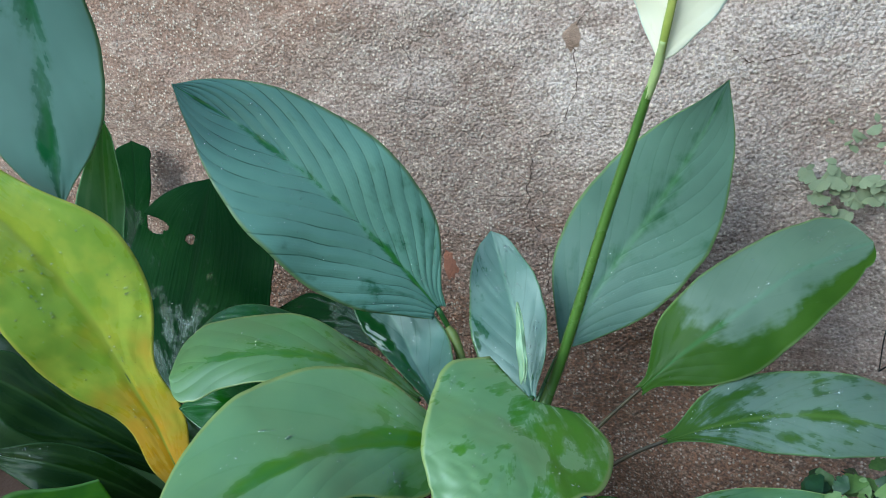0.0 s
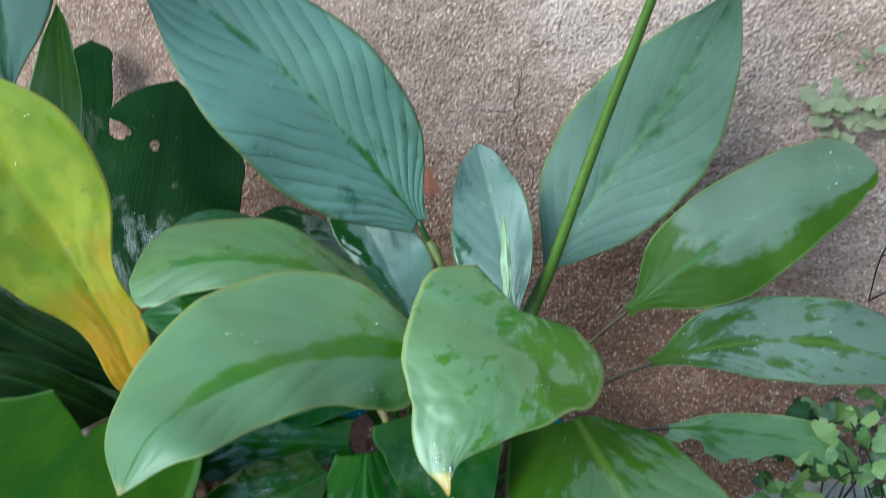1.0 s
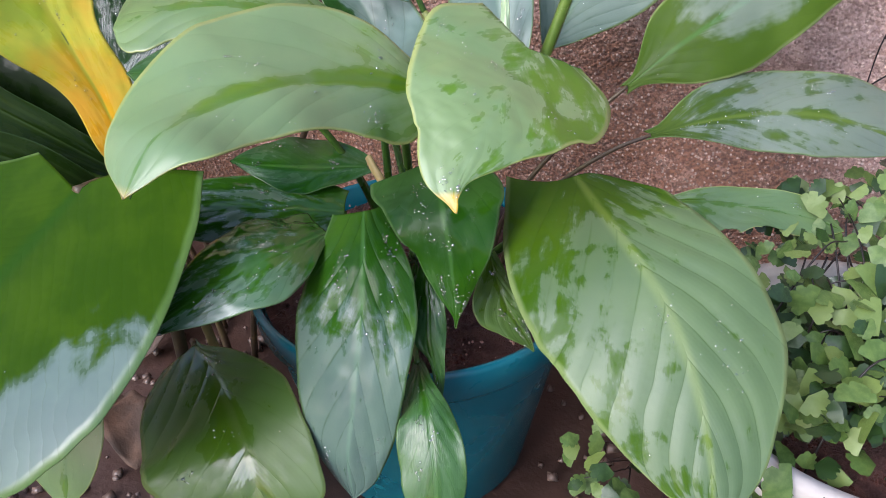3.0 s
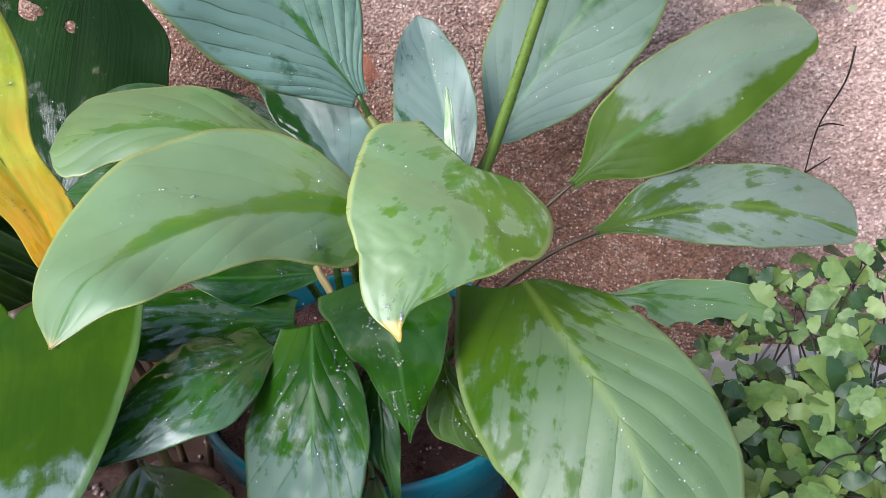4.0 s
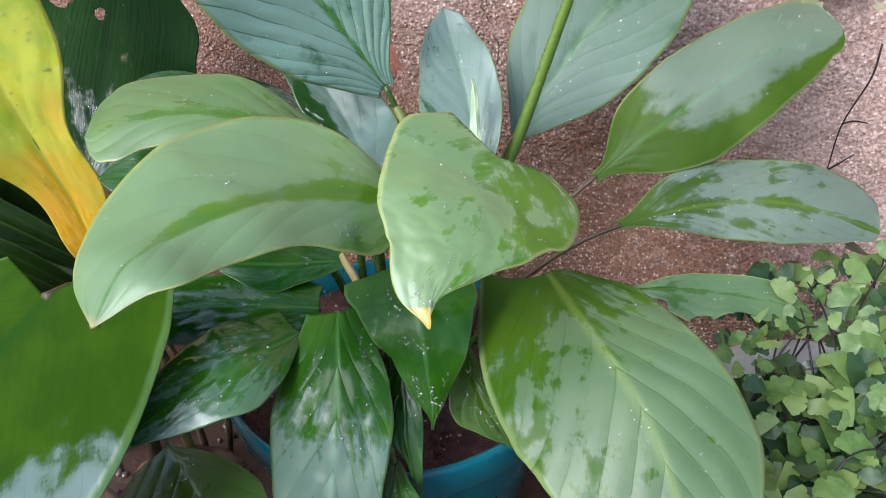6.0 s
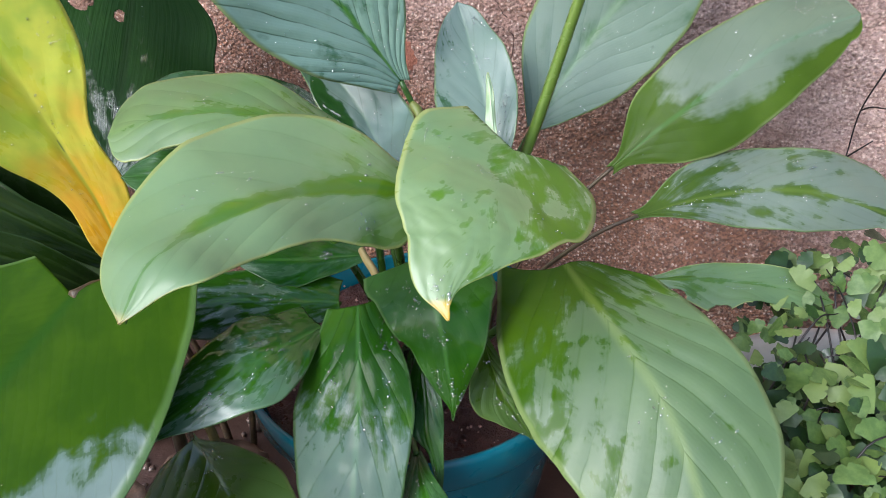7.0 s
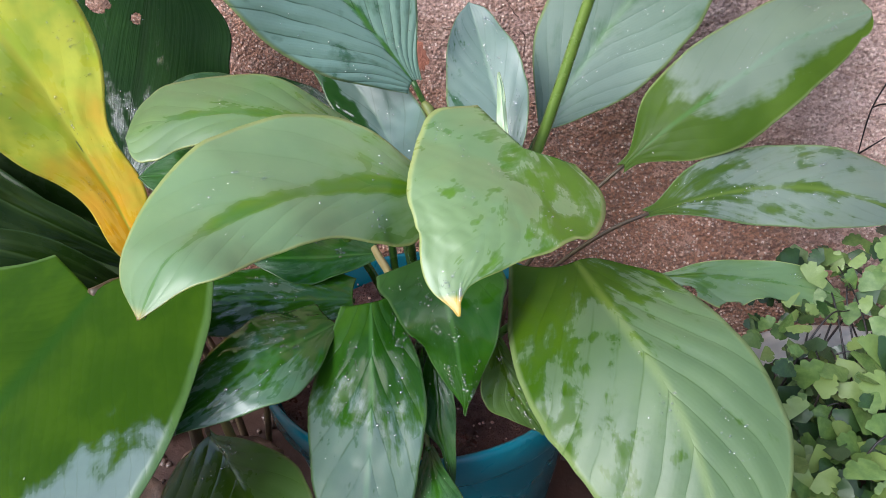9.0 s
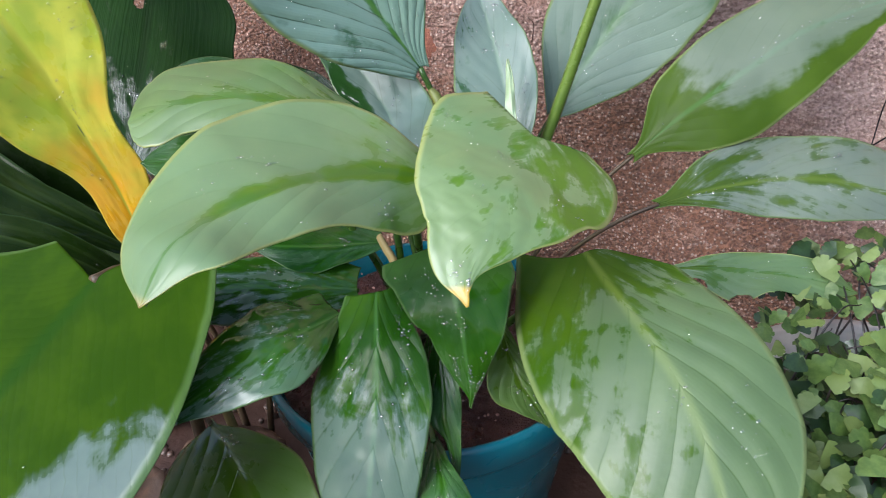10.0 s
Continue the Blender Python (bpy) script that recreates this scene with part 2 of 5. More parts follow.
FILMED = leaf_material("lily_leaf_filmed", (0.020, 0.052, 0.0012), (0.029, 0.066, 0.0016), (0.014, 0.05, 0.003), (0.10, 0.18, 0.05), wet=1.1, wax=0.6, film_gloss=0.03, film_rough=0.2, relief=0.12, veins=26.0, sheen_end=0.55, sky_sheen=0.14, sheen_tint=(0.30, 0.42, 0.62), soft=0.3, vein_dark=0.22, through_light=0.1, wax_rough=0.35, blotch=30.0)
DEEP = leaf_material("lily_leaf_deep", (0.010, 0.055, 0.003), (0.028, 0.100, 0.004), (0.045, 0.13, 0.02), (0.08, 0.15, 0.05), wet=0.40, wax=0.4, wax_rough=0.28, film_gloss=0.5, film_rough=0.06, sky_sheen=0.08, sheen_tint=(0.25, 0.36, 0.32), relief=0.14, soft=0.14, ripple=1.2)
SPECKED = leaf_material("lily_leaf_specked", (0.015, 0.062, 0.004), (0.034, 0.10, 0.006), (0.05, 0.14, 0.03), (0.08, 0.15, 0.05), wet=0.1, wax=0.5, wax_rough=0.3, film_gloss=0.12, film_rough=0.15, sky_sheen=0.24, sheen_tint=(0.30, 0.36, 0.46), relief=0.4, soft=0.22, rib_film=0.0, foot_film=0.52, film_size=0.36, vein_dark=0.5, foot_reach=0.62)
STREAKY = leaf_material("lily_leaf_streaky", (0.018, 0.072, 0.004), (0.034, 0.115, 0.006), (0.045, 0.13, 0.02), (0.08, 0.15, 0.05), wet=0.4, wax=0.9, wax_rough=0.3, film_gloss=0.6, film_rough=0.06, sky_sheen=0.18, sheen_tint=(0.28, 0.37, 0.40), relief=0.10, soft=0.1, foot_film=0.12, edge_film=0.1, film_size=0.55)
WETFOOT = leaf_material("lily_leaf_wet_foot", (0.012, 0.058, 0.003), (0.030, 0.102, 0.004), (0.045, 0.13, 0.02), (0.08, 0.15, 0.05), wet=0.62, wax=0.15, wax_rough=0.3, film_gloss=0.2, film_rough=0.06, sky_sheen=0.03, sheen_tint=(0.32, 0.37, 0.38), relief=0.12, soft=0.12, rib_film=0.0, foot_film=-0.20, foot_reach=0.5)
OLIVE = leaf_material("lily_leaf_olive", (0.040, 0.090, 0.005), (0.060, 0.125, 0.007), (0.07, 0.12, 0.02), (0.12, 0.16, 0.05), wet=0.35, wax=0.3, film_gloss=0.5, sky_sheen=0.05, sheen_tint=(0.28, 0.36, 0.30), relief=0.25, soft=0.2)
# dark glossy green, darkened further in colour for leaves hanging in shade
DARK = leaf_material("shade_leaf", (0.009, 0.030, 0.007), (0.014, 0.042, 0.009), (0.010, 0.026, 0.008), (0.015, 0.04, 0.012), wet=0.16, foot_film=0.22, foot_reach=0.75, rib_film=0.0, wax=0.03, film_gloss=0.7, sky_sheen=0.0, wax_rough=0.35, film_rough=0.04, ripple=10.0, relief=0.3)
STRIPED = leaf_material("strap_leaf", (0.008, 0.020, 0.003), (0.015, 0.032, 0.005), (0.03, 0.055, 0.012), (0.03, 0.06, 0.02), wet=0.5, wax=0.05, film_gloss=0.1, sky_sheen=0.0, veins=4.0, stripes=0.3)
RIMMED = leaf_material("rimmed_strap_leaf", (0.012, 0.040, 0.003), (0.020, 0.048, 0.005), (0.03, 0.055, 0.012), (0.14, 0.22, 0.10), wet=0.4, wax=0.06, film_gloss=0.05, sky_sheen=0.0, veins=4.0, stripes=0.5, through_light=0.05)
YELLOW = leaf_material("yellowing_leaf", (0.33, 0.43, 0.025), (0.52, 0.54, 0.035), (0.42, 0.44, 0.04), (0.46, 0.42, 0.05), wet=0.34, wax=0.6, sky_sheen=0.08, sheen_tint=(0.5, 0.58, 0.22), stain=(0.66, 0.34, 0.004), stain_at=0.68, veins=7.0, through_light=0.25, relief=0.08, soft=0.12, vein_dark=0.05, film_size=0.5, film_gloss=0.8, blotch=34.0)
WHITE = leaf_material("spathe_white", (0.95, 0.80, 0.60), (0.96, 0.84, 0.68), (0.30, 0.42, 0.08), (0.86, 0.86, 0.8), wet=0.05, sky_sheen=0.0, veins=8.0, through_light=0.15, vein_dark=0.0)
STALK = plain_material("flower_stalk_green", (0.080, 0.145, 0.016), (0.115, 0.185, 0.026), 30, 0.35, 0.25)
COLLAR = plain_material("flower_collar", (0.46, 0.48, 0.20), (0.34, 0.40, 0.12), 40, 0.4)
BRACT_RIB = plain_material("bract_midrib", (0.30, 0.33, 0.05), (0.40, 0.40, 0.08), 40, 0.45)
FERN_FADED = plain_material("fern_leaflet_faded", (0.19, 0.21, 0.10), (0.26, 0.25, 0.15), 18, 0.6)
PETIOLE = plain_material("petiole_green", (0.030, 0.080, 0.010), (0.055, 0.12, 0.016), 30, 0.35, 0.2)
NODE = plain_material("stalk_node", (0.14, 0.17, 0.03), (0.20, 0.19, 0.04), 60, 0.45)
PETIOLE_BROWN = plain_material("petiole_brown", (0.050, 0.030, 0.016), (0.085, 0.062, 0.022), 40, 0.5)
PETIOLE_DRY = plain_material("petiole_dry", (0.27, 0.21, 0.075), (0.22, 0.18, 0.06), 30, 0.6)
SPADIX = plain_material("spadix", (0.30, 0.36, 0.08), (0.4, 0.42, 0.12), 200, 0.6, bump=0.6)
FERN = plain_material("fern_leaflet", (0.056, 0.114, 0.017), (0.102, 0.168, 0.032), 2.5, 0.6, 0.4, vary=(0.15, 0.208, 0.048))
# darker copy of the leaflet green; shade inside the fern is put into it
FERN_DARK = plain_material("fern_leaflet_shade", (0.015, 0.042, 0.007), (0.032, 0.072, 0.012), 2.5, 0.45, 0.3, vary=(0.018, 0.045, 0.01))
WIRE = plain_material("fern_stalk", (0.008, 0.006, 0.005), (0.02, 0.012, 0.01), 60, 0.4)
POT_BLUE = plain_material("pot_turquoise", (0.005, 0.125, 0.17), (0.010, 0.155, 0.20), 9, 0.32, 0.2, bump=0.06)
POT_PALE = plain_material("pot_pale", (0.58, 0.56, 0.53), (0.42, 0.39, 0.36), 20, 0.75, bump=0.3)
SOIL = plain_material("potting_soil", (0.050, 0.016, 0.011), (0.095, 0.034, 0.024), 60, 0.7, 0.25, bump=1.0, dist=0.004)
GRIT = plain_material("soil_grit", (0.46, 0.24, 0.18), (0.50, 0.34, 0.27), 90, 0.5)
GROUND = plain_material("ground_wet", (0.060, 0.031, 0.021), (0.034, 0.019, 0.014), 9, 0.6, 0.35, bump=0.6, dist=0.003)
DRY_LEAF = plain_material("dry_leaf", (0.10, 0.055, 0.03), (0.05, 0.03, 0.018), 30, 0.7, bump=0.6)
STONE = plain_material("pebble", (0.08, 0.05, 0.036), (0.14, 0.10, 0.08), 40, 0.5, 0.25, bump=0.6)
BRICK = plain_material("exposed_brick", (0.40, 0.15, 0.085), (0.30, 0.12, 0.075), 50, 0.8, bump=0.8, dist=0.002)
CHIP = plain_material("bare_plaster", (0.40, 0.25, 0.18), (0.30, 0.18, 0.13), 90, 0.85, bump=0.8, dist=0.002)
CRACK = plain_material("crack_dark", (0.10, 0.058, 0.042), (0.17, 0.10, 0.078), 60, 0.9)

WATER, n_, l_, b_ = material("water")
b_.inputs["Base Color"].default_value = (1, 1, 1, 1)
b_.inputs["Roughness"].default_value = 0.02
b_.inputs["IOR"].default_value = 1.33
b_.inputs["Transmission Weight"].default_value = 1.0
b_.inputs["Coat Weight"].default_value = 1.0
b_.inputs["Coat Roughness"].default_value = 0.05
b_.inputs["Coat IOR"].default_value = 2.2


def wall_material():
    """Old sand plaster: coarse grains, pale lime bloom, damp reddish patches that also hold the leaves' shade."""
    m, n, l, bsdf = material("sand_plaster")
    tc = n.new("ShaderNodeTexCoord")
    at = tc.outputs["Object"]
    sep = n.new("ShaderNodeSeparateXYZ")
    l.new(at, sep.inputs[0])
    flatten = n.new("ShaderNodeVectorMath")
    flatten.operation = "MULTIPLY"
    l.new(at, flatten.inputs[0])
    flatten.inputs[1].default_value = (0.55, 1.0, 1.0)
    flat = flatten.outputs[0]
    patches = noise_node(n, l, flat, 6.0, 6.0, 0.62, 0.5)
    smears = noise_node(n, l, flat, 34.0, 6.0, 0.65, 0.6)
    mid = noise_node(n, l, flat, 60.0, 5.0, 0.65)
    grit = noise_node(n, l, at, 300.0, 4.0, 0.65)
    grains = n.new("ShaderNodeTexVoronoi")
    grains.inputs["Scale"].default_value = 330.0
    l.new(at, grains.inputs["Vector"])
    drift = noise_node(n, l, at, 2.2, 3.0, 0.5)
    col = mix_color(n, l, step_range(n, l, patches.outputs[0], 0.34, 0.66), (0.31, 0.165, 0.11), (0.51, 0.31, 0.245))
    col = mix_color(n, l, maths(n, l, "MULTIPLY", step_range(n, l, drift.outputs[0], 0.42, 0.62), 0.35), col, (0.52, 0.42, 0.385))
    # damp red-brown earth in the lower part, with the leaves' shade mixed in
    right = maths(n, l, "MULTIPLY", maths(n, l, "MAXIMUM", maths(n, l, "MINIMUM", sep.outputs[0], 0.4), 0.0), 0.7)
    low = maths(n, l, "ADD", maths(n, l, "ADD", sep.outputs[2], right), maths(n, l, "MULTIPLY", maths(n, l, "SUBTRACT", patches.outputs[0], 0.5), 0.4))
    damp_shade = step_range(n, l, low, 0.44, 0.26)
    col = mix_color(n, l, maths(n, l, "MULTIPLY", damp_shade, 0.9), col, (0.335, 0.150, 0.082))
    # trowel smears
    col = mix_color(n, l, maths(n, l, "MULTIPLY", step_range(n, l, smears.outputs[0], 0.46, 0.30), 0.62), col, (0.25, 0.135, 0.095))
    col = mix_color(n, l, maths(n, l, "MULTIPLY", step_range(n, l, smears.outputs[0], 0.55, 0.72), 0.4), col, (0.72, 0.55, 0.47))
    crumbs = n.new("ShaderNodeTexVoronoi")
    crumbs.inputs["Scale"].default_value = 180.0
    l.new(flat, crumbs.inputs["Vector"])
    crumb = n.new("ShaderNodeSeparateColor")
    l.new(crumbs.outputs["Color"], crumb.inputs[0])
    col = mix_color(n, l, maths(n, l, "MULTIPLY", step_range(n, l, crumb.outputs[0], 0.55, 0.95), 0.2), col, (0.77, 0.58, 0.47))
    col = mix_color(n, l, maths(n, l, "MULTIPLY", step_range(n, l, crumb.outputs[0], 0.35, 0.05), 0.28), col, (0.22, 0.125, 0.095))
    # lime bloom, more of it higher up
    lime = maths(n, l, "ADD", patches.outputs[0], maths(n, l, "ADD", maths(n, l, "MULTIPLY", sep.outputs[2], 0.55), maths(n, l, "MULTIPLY", maths(n, l, "MAXIMUM", maths(n, l, "MINIMUM", sep.outputs[0], 0.5), -0.8), 0.25)))
    col = mix_color(n, l, maths(n, l, "MULTIPLY", step_range(n, l, lime, 0.72, 1.06), 0.7), col, (0.77, 0.61, 0.56))
    cell = n.new("ShaderNodeSeparateColor")
    l.new(grains.outputs["Color"], cell.inputs[0])
    grain_core = step_range(n, l, grains.outputs["Distance"], 0.55, 0.3)
    col = mix_color(n, l, maths(n, l, "MULTIPLY", maths(n, l, "MULTIPLY", step_range(n, l, cell.outputs[0], 0.62, 0.76), 0.85), grain_core), col, (0.78, 0.60, 0.49))
    col = mix_color(n, l, maths(n, l, "MULTIPLY", maths(n, l, "MULTIPLY", step_range(n, l, cell.outputs[1], 0.80, 0.90), 0.45), grain_core), col, (0.10, 0.055, 0.042))
    # pits of the grit: their shadow is put into the colour
    col = mix_color(n, l, maths(n, l, "MULTIPLY", step_range(n, l, grit.outputs[0], 0.54, 0.42), maths(n, l, "ADD", maths(n, l, "MULTIPLY", damp_shade, 0.3), 0.5)), col, (0.17, 0.095, 0.066))
    l.new(col, bsdf.inputs["Base Color"])
    bsdf.inputs["Roughness"].default_value = 0.72
    h = maths(n, l, "ADD", maths(n, l, "ADD", maths(n, l, "MULTIPLY", smears.outputs[0], 1.2), maths(n, l, "MULTIPLY", maths(n, l, "SUBTRACT", 1.0, grains.outputs["Distance"]), 0.55)), maths(n, l, "ADD", maths(n, l, "MULTIPLY", grit.outputs[0], 0.55), maths(n, l, "ADD", maths(n, l, "MULTIPLY", mid.outputs[0], 0.3), maths(n, l, "MULTIPLY", crumb.outputs[0], 0.22))))
    bump = n.new("ShaderNodeBump")
    bump.inputs["Strength"].default_value = 0.75
    bump.inputs["Distance"].default_value = 0.005
    l.new(maths(n, l, "MULTIPLY", h, maths(n, l, "ADD", maths(n, l, "MULTIPLY", damp_shade, 0.6), 0.9)), bump.inputs["Height"])
    l.new(bump.outputs[0], bsdf.inputs["Normal"])
    return m


PLASTER = wall_material()


# ---------------------------------------------------------------- mesh helpers
def mesh_object(name, verts, faces, mat, parent=None, label="", smooth=True, uvs=None):
    me = bpy.data.meshes.new(name)
    me.from_pydata([tuple(v) for v in verts], [], faces)
    if uvs is not None:
        layer = me.uv_layers.new(name="blade")
        flat = np.array([uvs[l.vertex_index] for l in me.loops], dtype=np.float32)
        layer.data.foreach_set("uv", flat.ravel())
    me.polygons.foreach_set("use_smooth", [smooth] * len(me.polygons))
    me.materials.append(mat)
    me.update()
    ob = new(name, me)
    if parent is not None:
        ob.parent = parent
    if label:
        tagged(ob, label)
    return ob


def part(name, bm, mat, parent, label="", smooth=True):
    me = bpy.data.meshes.new(name)
    bm.to_mesh(me)
    bm.free()
    me.polygons.foreach_set("use_smooth", [smooth] * len(me.polygons))
    me.materials.append(mat)
    ob = new(name, me)
    if parent is not None:
        ob.parent = parent
    if label:
        tagged(ob, label)
    return ob


def spline(points, s):
    """Catmull-Rom curve through evenly spaced points, s from 0 to 1."""
    n = len(points) - 1
    x = min(max(s, 0.0), 1.0) * n
    i = min(int(x), n - 1)
    f = x - i
    p1, p2 = points[i], points[i + 1]
    p0 = points[i - 1] if i > 0 else p1 * 2 - p2
    p3 = points[i + 2] if i + 2 <= n else p2 * 2 - p1
    return (p1 * 2 + (p2 - p0) * f + (p0 * 2 - p1 * 5 + p2 * 4 - p3) * f * f + (p1 * 3 - p0 - p2 * 3 + p3) * f ** 3) * 0.5


STATIONS = (0.0, 0.06, 0.2, 0.35, 0.5, 0.65, 0.8, 0.93, 1.0)


def half_width(widths, s, foot=0.25, blunt=False):
    """Smooth half-width of a blade between its stations, pointed at the tip."""
    ws = (widths[0] * foot, *widths, 0.0)
    if blunt and s > STATIONS[-2]:
        f = (s - STATIONS[-2]) / (1.0 - STATIONS[-2])
        return ws[-2] * math.sqrt(max(0.0, 1.0 - f ** 2.2))
    for i in range(len(STATIONS) - 1):
        if s <= STATIONS[i + 1]:
            break
    a, b = STATIONS[i], STATIONS[i + 1]

    def slope(k):
        if k == 0 or k == len(ws) - 1:
            j = min(k, len(ws) - 2)
            return (ws[j + 1] - ws[j]) / (STATIONS[j + 1] - STATIONS[j])
        return (ws[k + 1] - ws[k - 1]) / (STATIONS[k + 1] - STATIONS[k - 1])

    h = b - a
    f = (s - a) / h
    f2, f3 = f * f, f * f * f
    w = (2 * f3 - 3 * f2 + 1) * ws[i] + (f3 - 2 * f2 + f) * h * slope(i) + (3 * f2 - 2 * f3) * ws[i + 1] + (f3 - f2) * h * slope(i + 1)
    return max(w, 0.0)


def tube(name, points, radii, mat, parent, label="", sides=8, flat=1.0):
    """A tapering round stalk along a smooth curve."""
    pts = [Vector(p) for p in points]
    rings = 4 * (len(pts) - 1) + 6
    verts, faces = [], []
    side = None
    for i in range(rings + 1):
        s = i / rings
        p = spline(pts, s)
        t = (spline(pts, min(s + 0.02, 1)) - spline(pts, max(s - 0.02, 0))).normalized()
        if side is None:
            side = t.cross(Vector((0.3, 0.9, 0.2))).normalized()
        side = (side - t * side.dot(t)).normalized()
        up = t.cross(side)
        k = s * (len(radii) - 1)
        j = min(int(k), len(radii) - 2)
        r = radii[j] + (radii[j + 1] - radii[j]) * (k - j)
        for q in range(sides):
            a = 2 * math.pi * q / sides
            verts.append(p + side * (math.cos(a) * r) + up * (math.sin(a) * r * flat))
    for i in range(rings):
        for q in range(sides):
            b = (q + 1) % sides
            faces.append((i * sides + q, i * sides + b, (i + 1) * sides + b, (i + 1) * sides + q))
    faces.append(tuple(range(sides))[::-1])
    faces.append(tuple(rings * sides + q for q in range(sides)))
    return mesh_object(name, verts, faces, mat, parent, label)


def drops_on(leaf_ob, spots, rng):
    """Beads of water lying on a blade: spots of (place, normal)."""
    verts, faces = [], []
    for p, n in spots:
        r = rng.choice((0.0003, 0.0003, 0.0004, 0.0004, 0.0005, 0.0005, 0.0006, 0.0007, 0.0008, 0.0010))
        t = n.orthogonal().normalized()
        u = n.cross(t)
        stretch = rng.uniform(0.8, 1.5)
        bulge = [rng.uniform(0.8, 1.2) for q in range(8)]
        tall = 0.55 if r > 0.001 else 1.0
        base = len(verts)
        for k, (h, w) in enumerate(((0.0, 1.0), (0.35, 0.93), (0.62, 0.62), (0.72, 0.0))):
            if w == 0:
                verts.append(p + n * (h * r * tall + 0.0001))
                continue
            for q in range(8):
                a = math.pi * q / 4
                verts.append(p + t * (math.cos(a) * w * r * stretch * bulge[q]) + u * (math.sin(a) * w * r * bulge[q]) + n * (h * r * tall + 0.0001))
        for k in range(2):
            for q in range(8):
                b = (q + 1) % 8
                faces.append((base + k * 8 + q, base + k * 8 + b, base + k * 8 + 8 + b, base + k * 8 + 8 + q))
        for q in range(8):
            faces.append((base + 16 + q, base + 16 + (q + 1) % 8, base + 24))
    ob = mesh_object("dew", verts, faces, WATER, leaf_ob, "clear beads of water")
    ob["kind"] = "stuff"
    return ob


def leaf(plant, mat, rib, n0, n1, fold, a, b, lobe=0.0, skew=0.0, lobe_curve=2.0, label="", pleat=0.0006, pleats=7, wave=0.0018, foot=None, droop=0.0, drops=0, crumple=0.0, blunt=False, bites=(), name="leaf", seed=1, rows=104, cols=16):
    """One blade: a curved midrib, a half-width for either side at seven stations, a fold along the rib and pleats along the side veins."""
    rng = random.Random(seed)
    rib = [Vector(p) for p in rib]
    n0, n1 = Vector(n0), Vector(n1)
    length = sum((rib[i + 1] - rib[i]).length for i in range(len(rib) - 1))
    verts, uvs, normals, keep = [], [], [], []
    fo = radians(fold)
    for i in range(rows + 1):
        s = i / rows
        s = s * s * (3 - 2 * s) * 0.25 + s * 0.75
        p = spline(rib, s)
        t = (spline(rib, min(s + 0.01, 1)) - spline(rib, max(s - 0.01, 0))).normalized()
        n = n0 * (1 - s) + n1 * s
        n = (n - t * n.dot(t)).normalized()
        side = t.cross(n)
        if foot is None:
            foot = 0.25 if lobe == 0 else 0.6 if lobe > 0 else 0.85
        ragged = 0.02 * math.sin(math.pi * s)
        wa = half_width(a, s, foot, blunt) * (1 + ragged * noise.noise(Vector((s * 13, seed * 2.3, 1))))
        wb = half_width(b, s, foot, blunt) * (1 + ragged * noise.noise(Vector((s * 13, seed * 2.3, 8))))
        for j in range(-cols, cols + 1):
            u = abs(j) / cols
            sign = 1 if j >= 0 else -1
            w = wa if j >= 0 else wb
            d = side * (math.cos(fo) * sign) + n * math.sin(fo)
            phase = s - 0.42 * u ** 0.9 + 0.02 * noise.noise(Vector((s * 7, sign * 3, seed)))
            envelope = u ** 0.6 * (1 - u ** 3) * math.sin(math.pi * min(max(s, 0.0), 1.0)) ** 0.5
            lift = pleat * (1 + 0.7 * noise.noise(Vector((s * 9, sign * 5 + u, seed * 1.7)))) * (abs(math.sin(phase * pleats * math.pi)) ** 0.6 - 0.6) * envelope
            lift += wave * math.sin(s * 15 + sign * 1.3 + seed) * u * u * math.sin(math.pi * s)
            lift -= droop * u * u * (w / 0.05)
            lift -= 0.0005 * max(0.0, 1 - u * 9) * (1 - s * 0.7)
            lift += 0.0012 * noise.noise(Vector((s * 5, u * sign * 2, seed * 3.1))) * u
            lift += crumple * min(1.0, w / 0.035) * (noise.noise(Vector((s * 11, u * sign * 4, seed * 1.3))) + 0.5 * noise.noise(Vector((s * 26, u * sign * 9, seed * 4.7))))
            back = (lobe * u ** lobe_curve + skew * sign * u ** lobe_curve) * max(0.0, 1 - s / 0.4) ** 2
            verts.append(p + d * (w * u) + n * lift - t * back)
            uvs.append((s, 0.5 + 0.5 * u * sign))
            normals.append(n)
            keep.append(not any(((s - bs) / rs) ** 2 + ((u * sign - bu) / ru) ** 2 < 1 for bs, bu, rs, ru in bites))
    wide = 2 * cols + 1
    faces = []
    for i in range(rows):
        for j in range(wide - 1):
            q = (i * wide + j, (i + 1) * wide + j, (i + 1) * wide + j + 1, i * wide + j + 1)
            if all(keep[k] for k in q):
                faces.append(q[::-1])
    ob = mesh_object(name, verts, faces, mat, plant, label, uvs=uvs)
    thick = ob.modifiers.new("thickness", "SOLIDIFY")
    thick.thickness, thick.offset = 0.0006, -1.0
    # raised midrib on the underside
    under = [spline(rib, k / 6) - (n0 * (1 - k / 6) + n1 * (k / 6)).normalized() * 0.0030 for k in range(7)]
    tube("midrib", under, (0.0017, 0.0012, 0.0004), PETIOLE, ob, sides=6)
    if drops:
        drops = int(drops * 2.6)
        spots = []
        while len(spots) < drops:
            cs, cu = rng.uniform(0.12, 0.88), rng.uniform(-0.85, 0.85)
            for k in range(rng.choice((1, 1, 2, 4, 9, 14))):
                i = min(max(int(rng.gauss(cs, 0.028) * rows), 1), rows - 2)
                j = min(max(int((rng.gauss(cu, 0.07) + 1) * cols), 1), wide - 2)
                v = i * wide + j
                nn = (verts[v + 1] - verts[v - 1]).cross(verts[v + wide] - verts[v - wide])
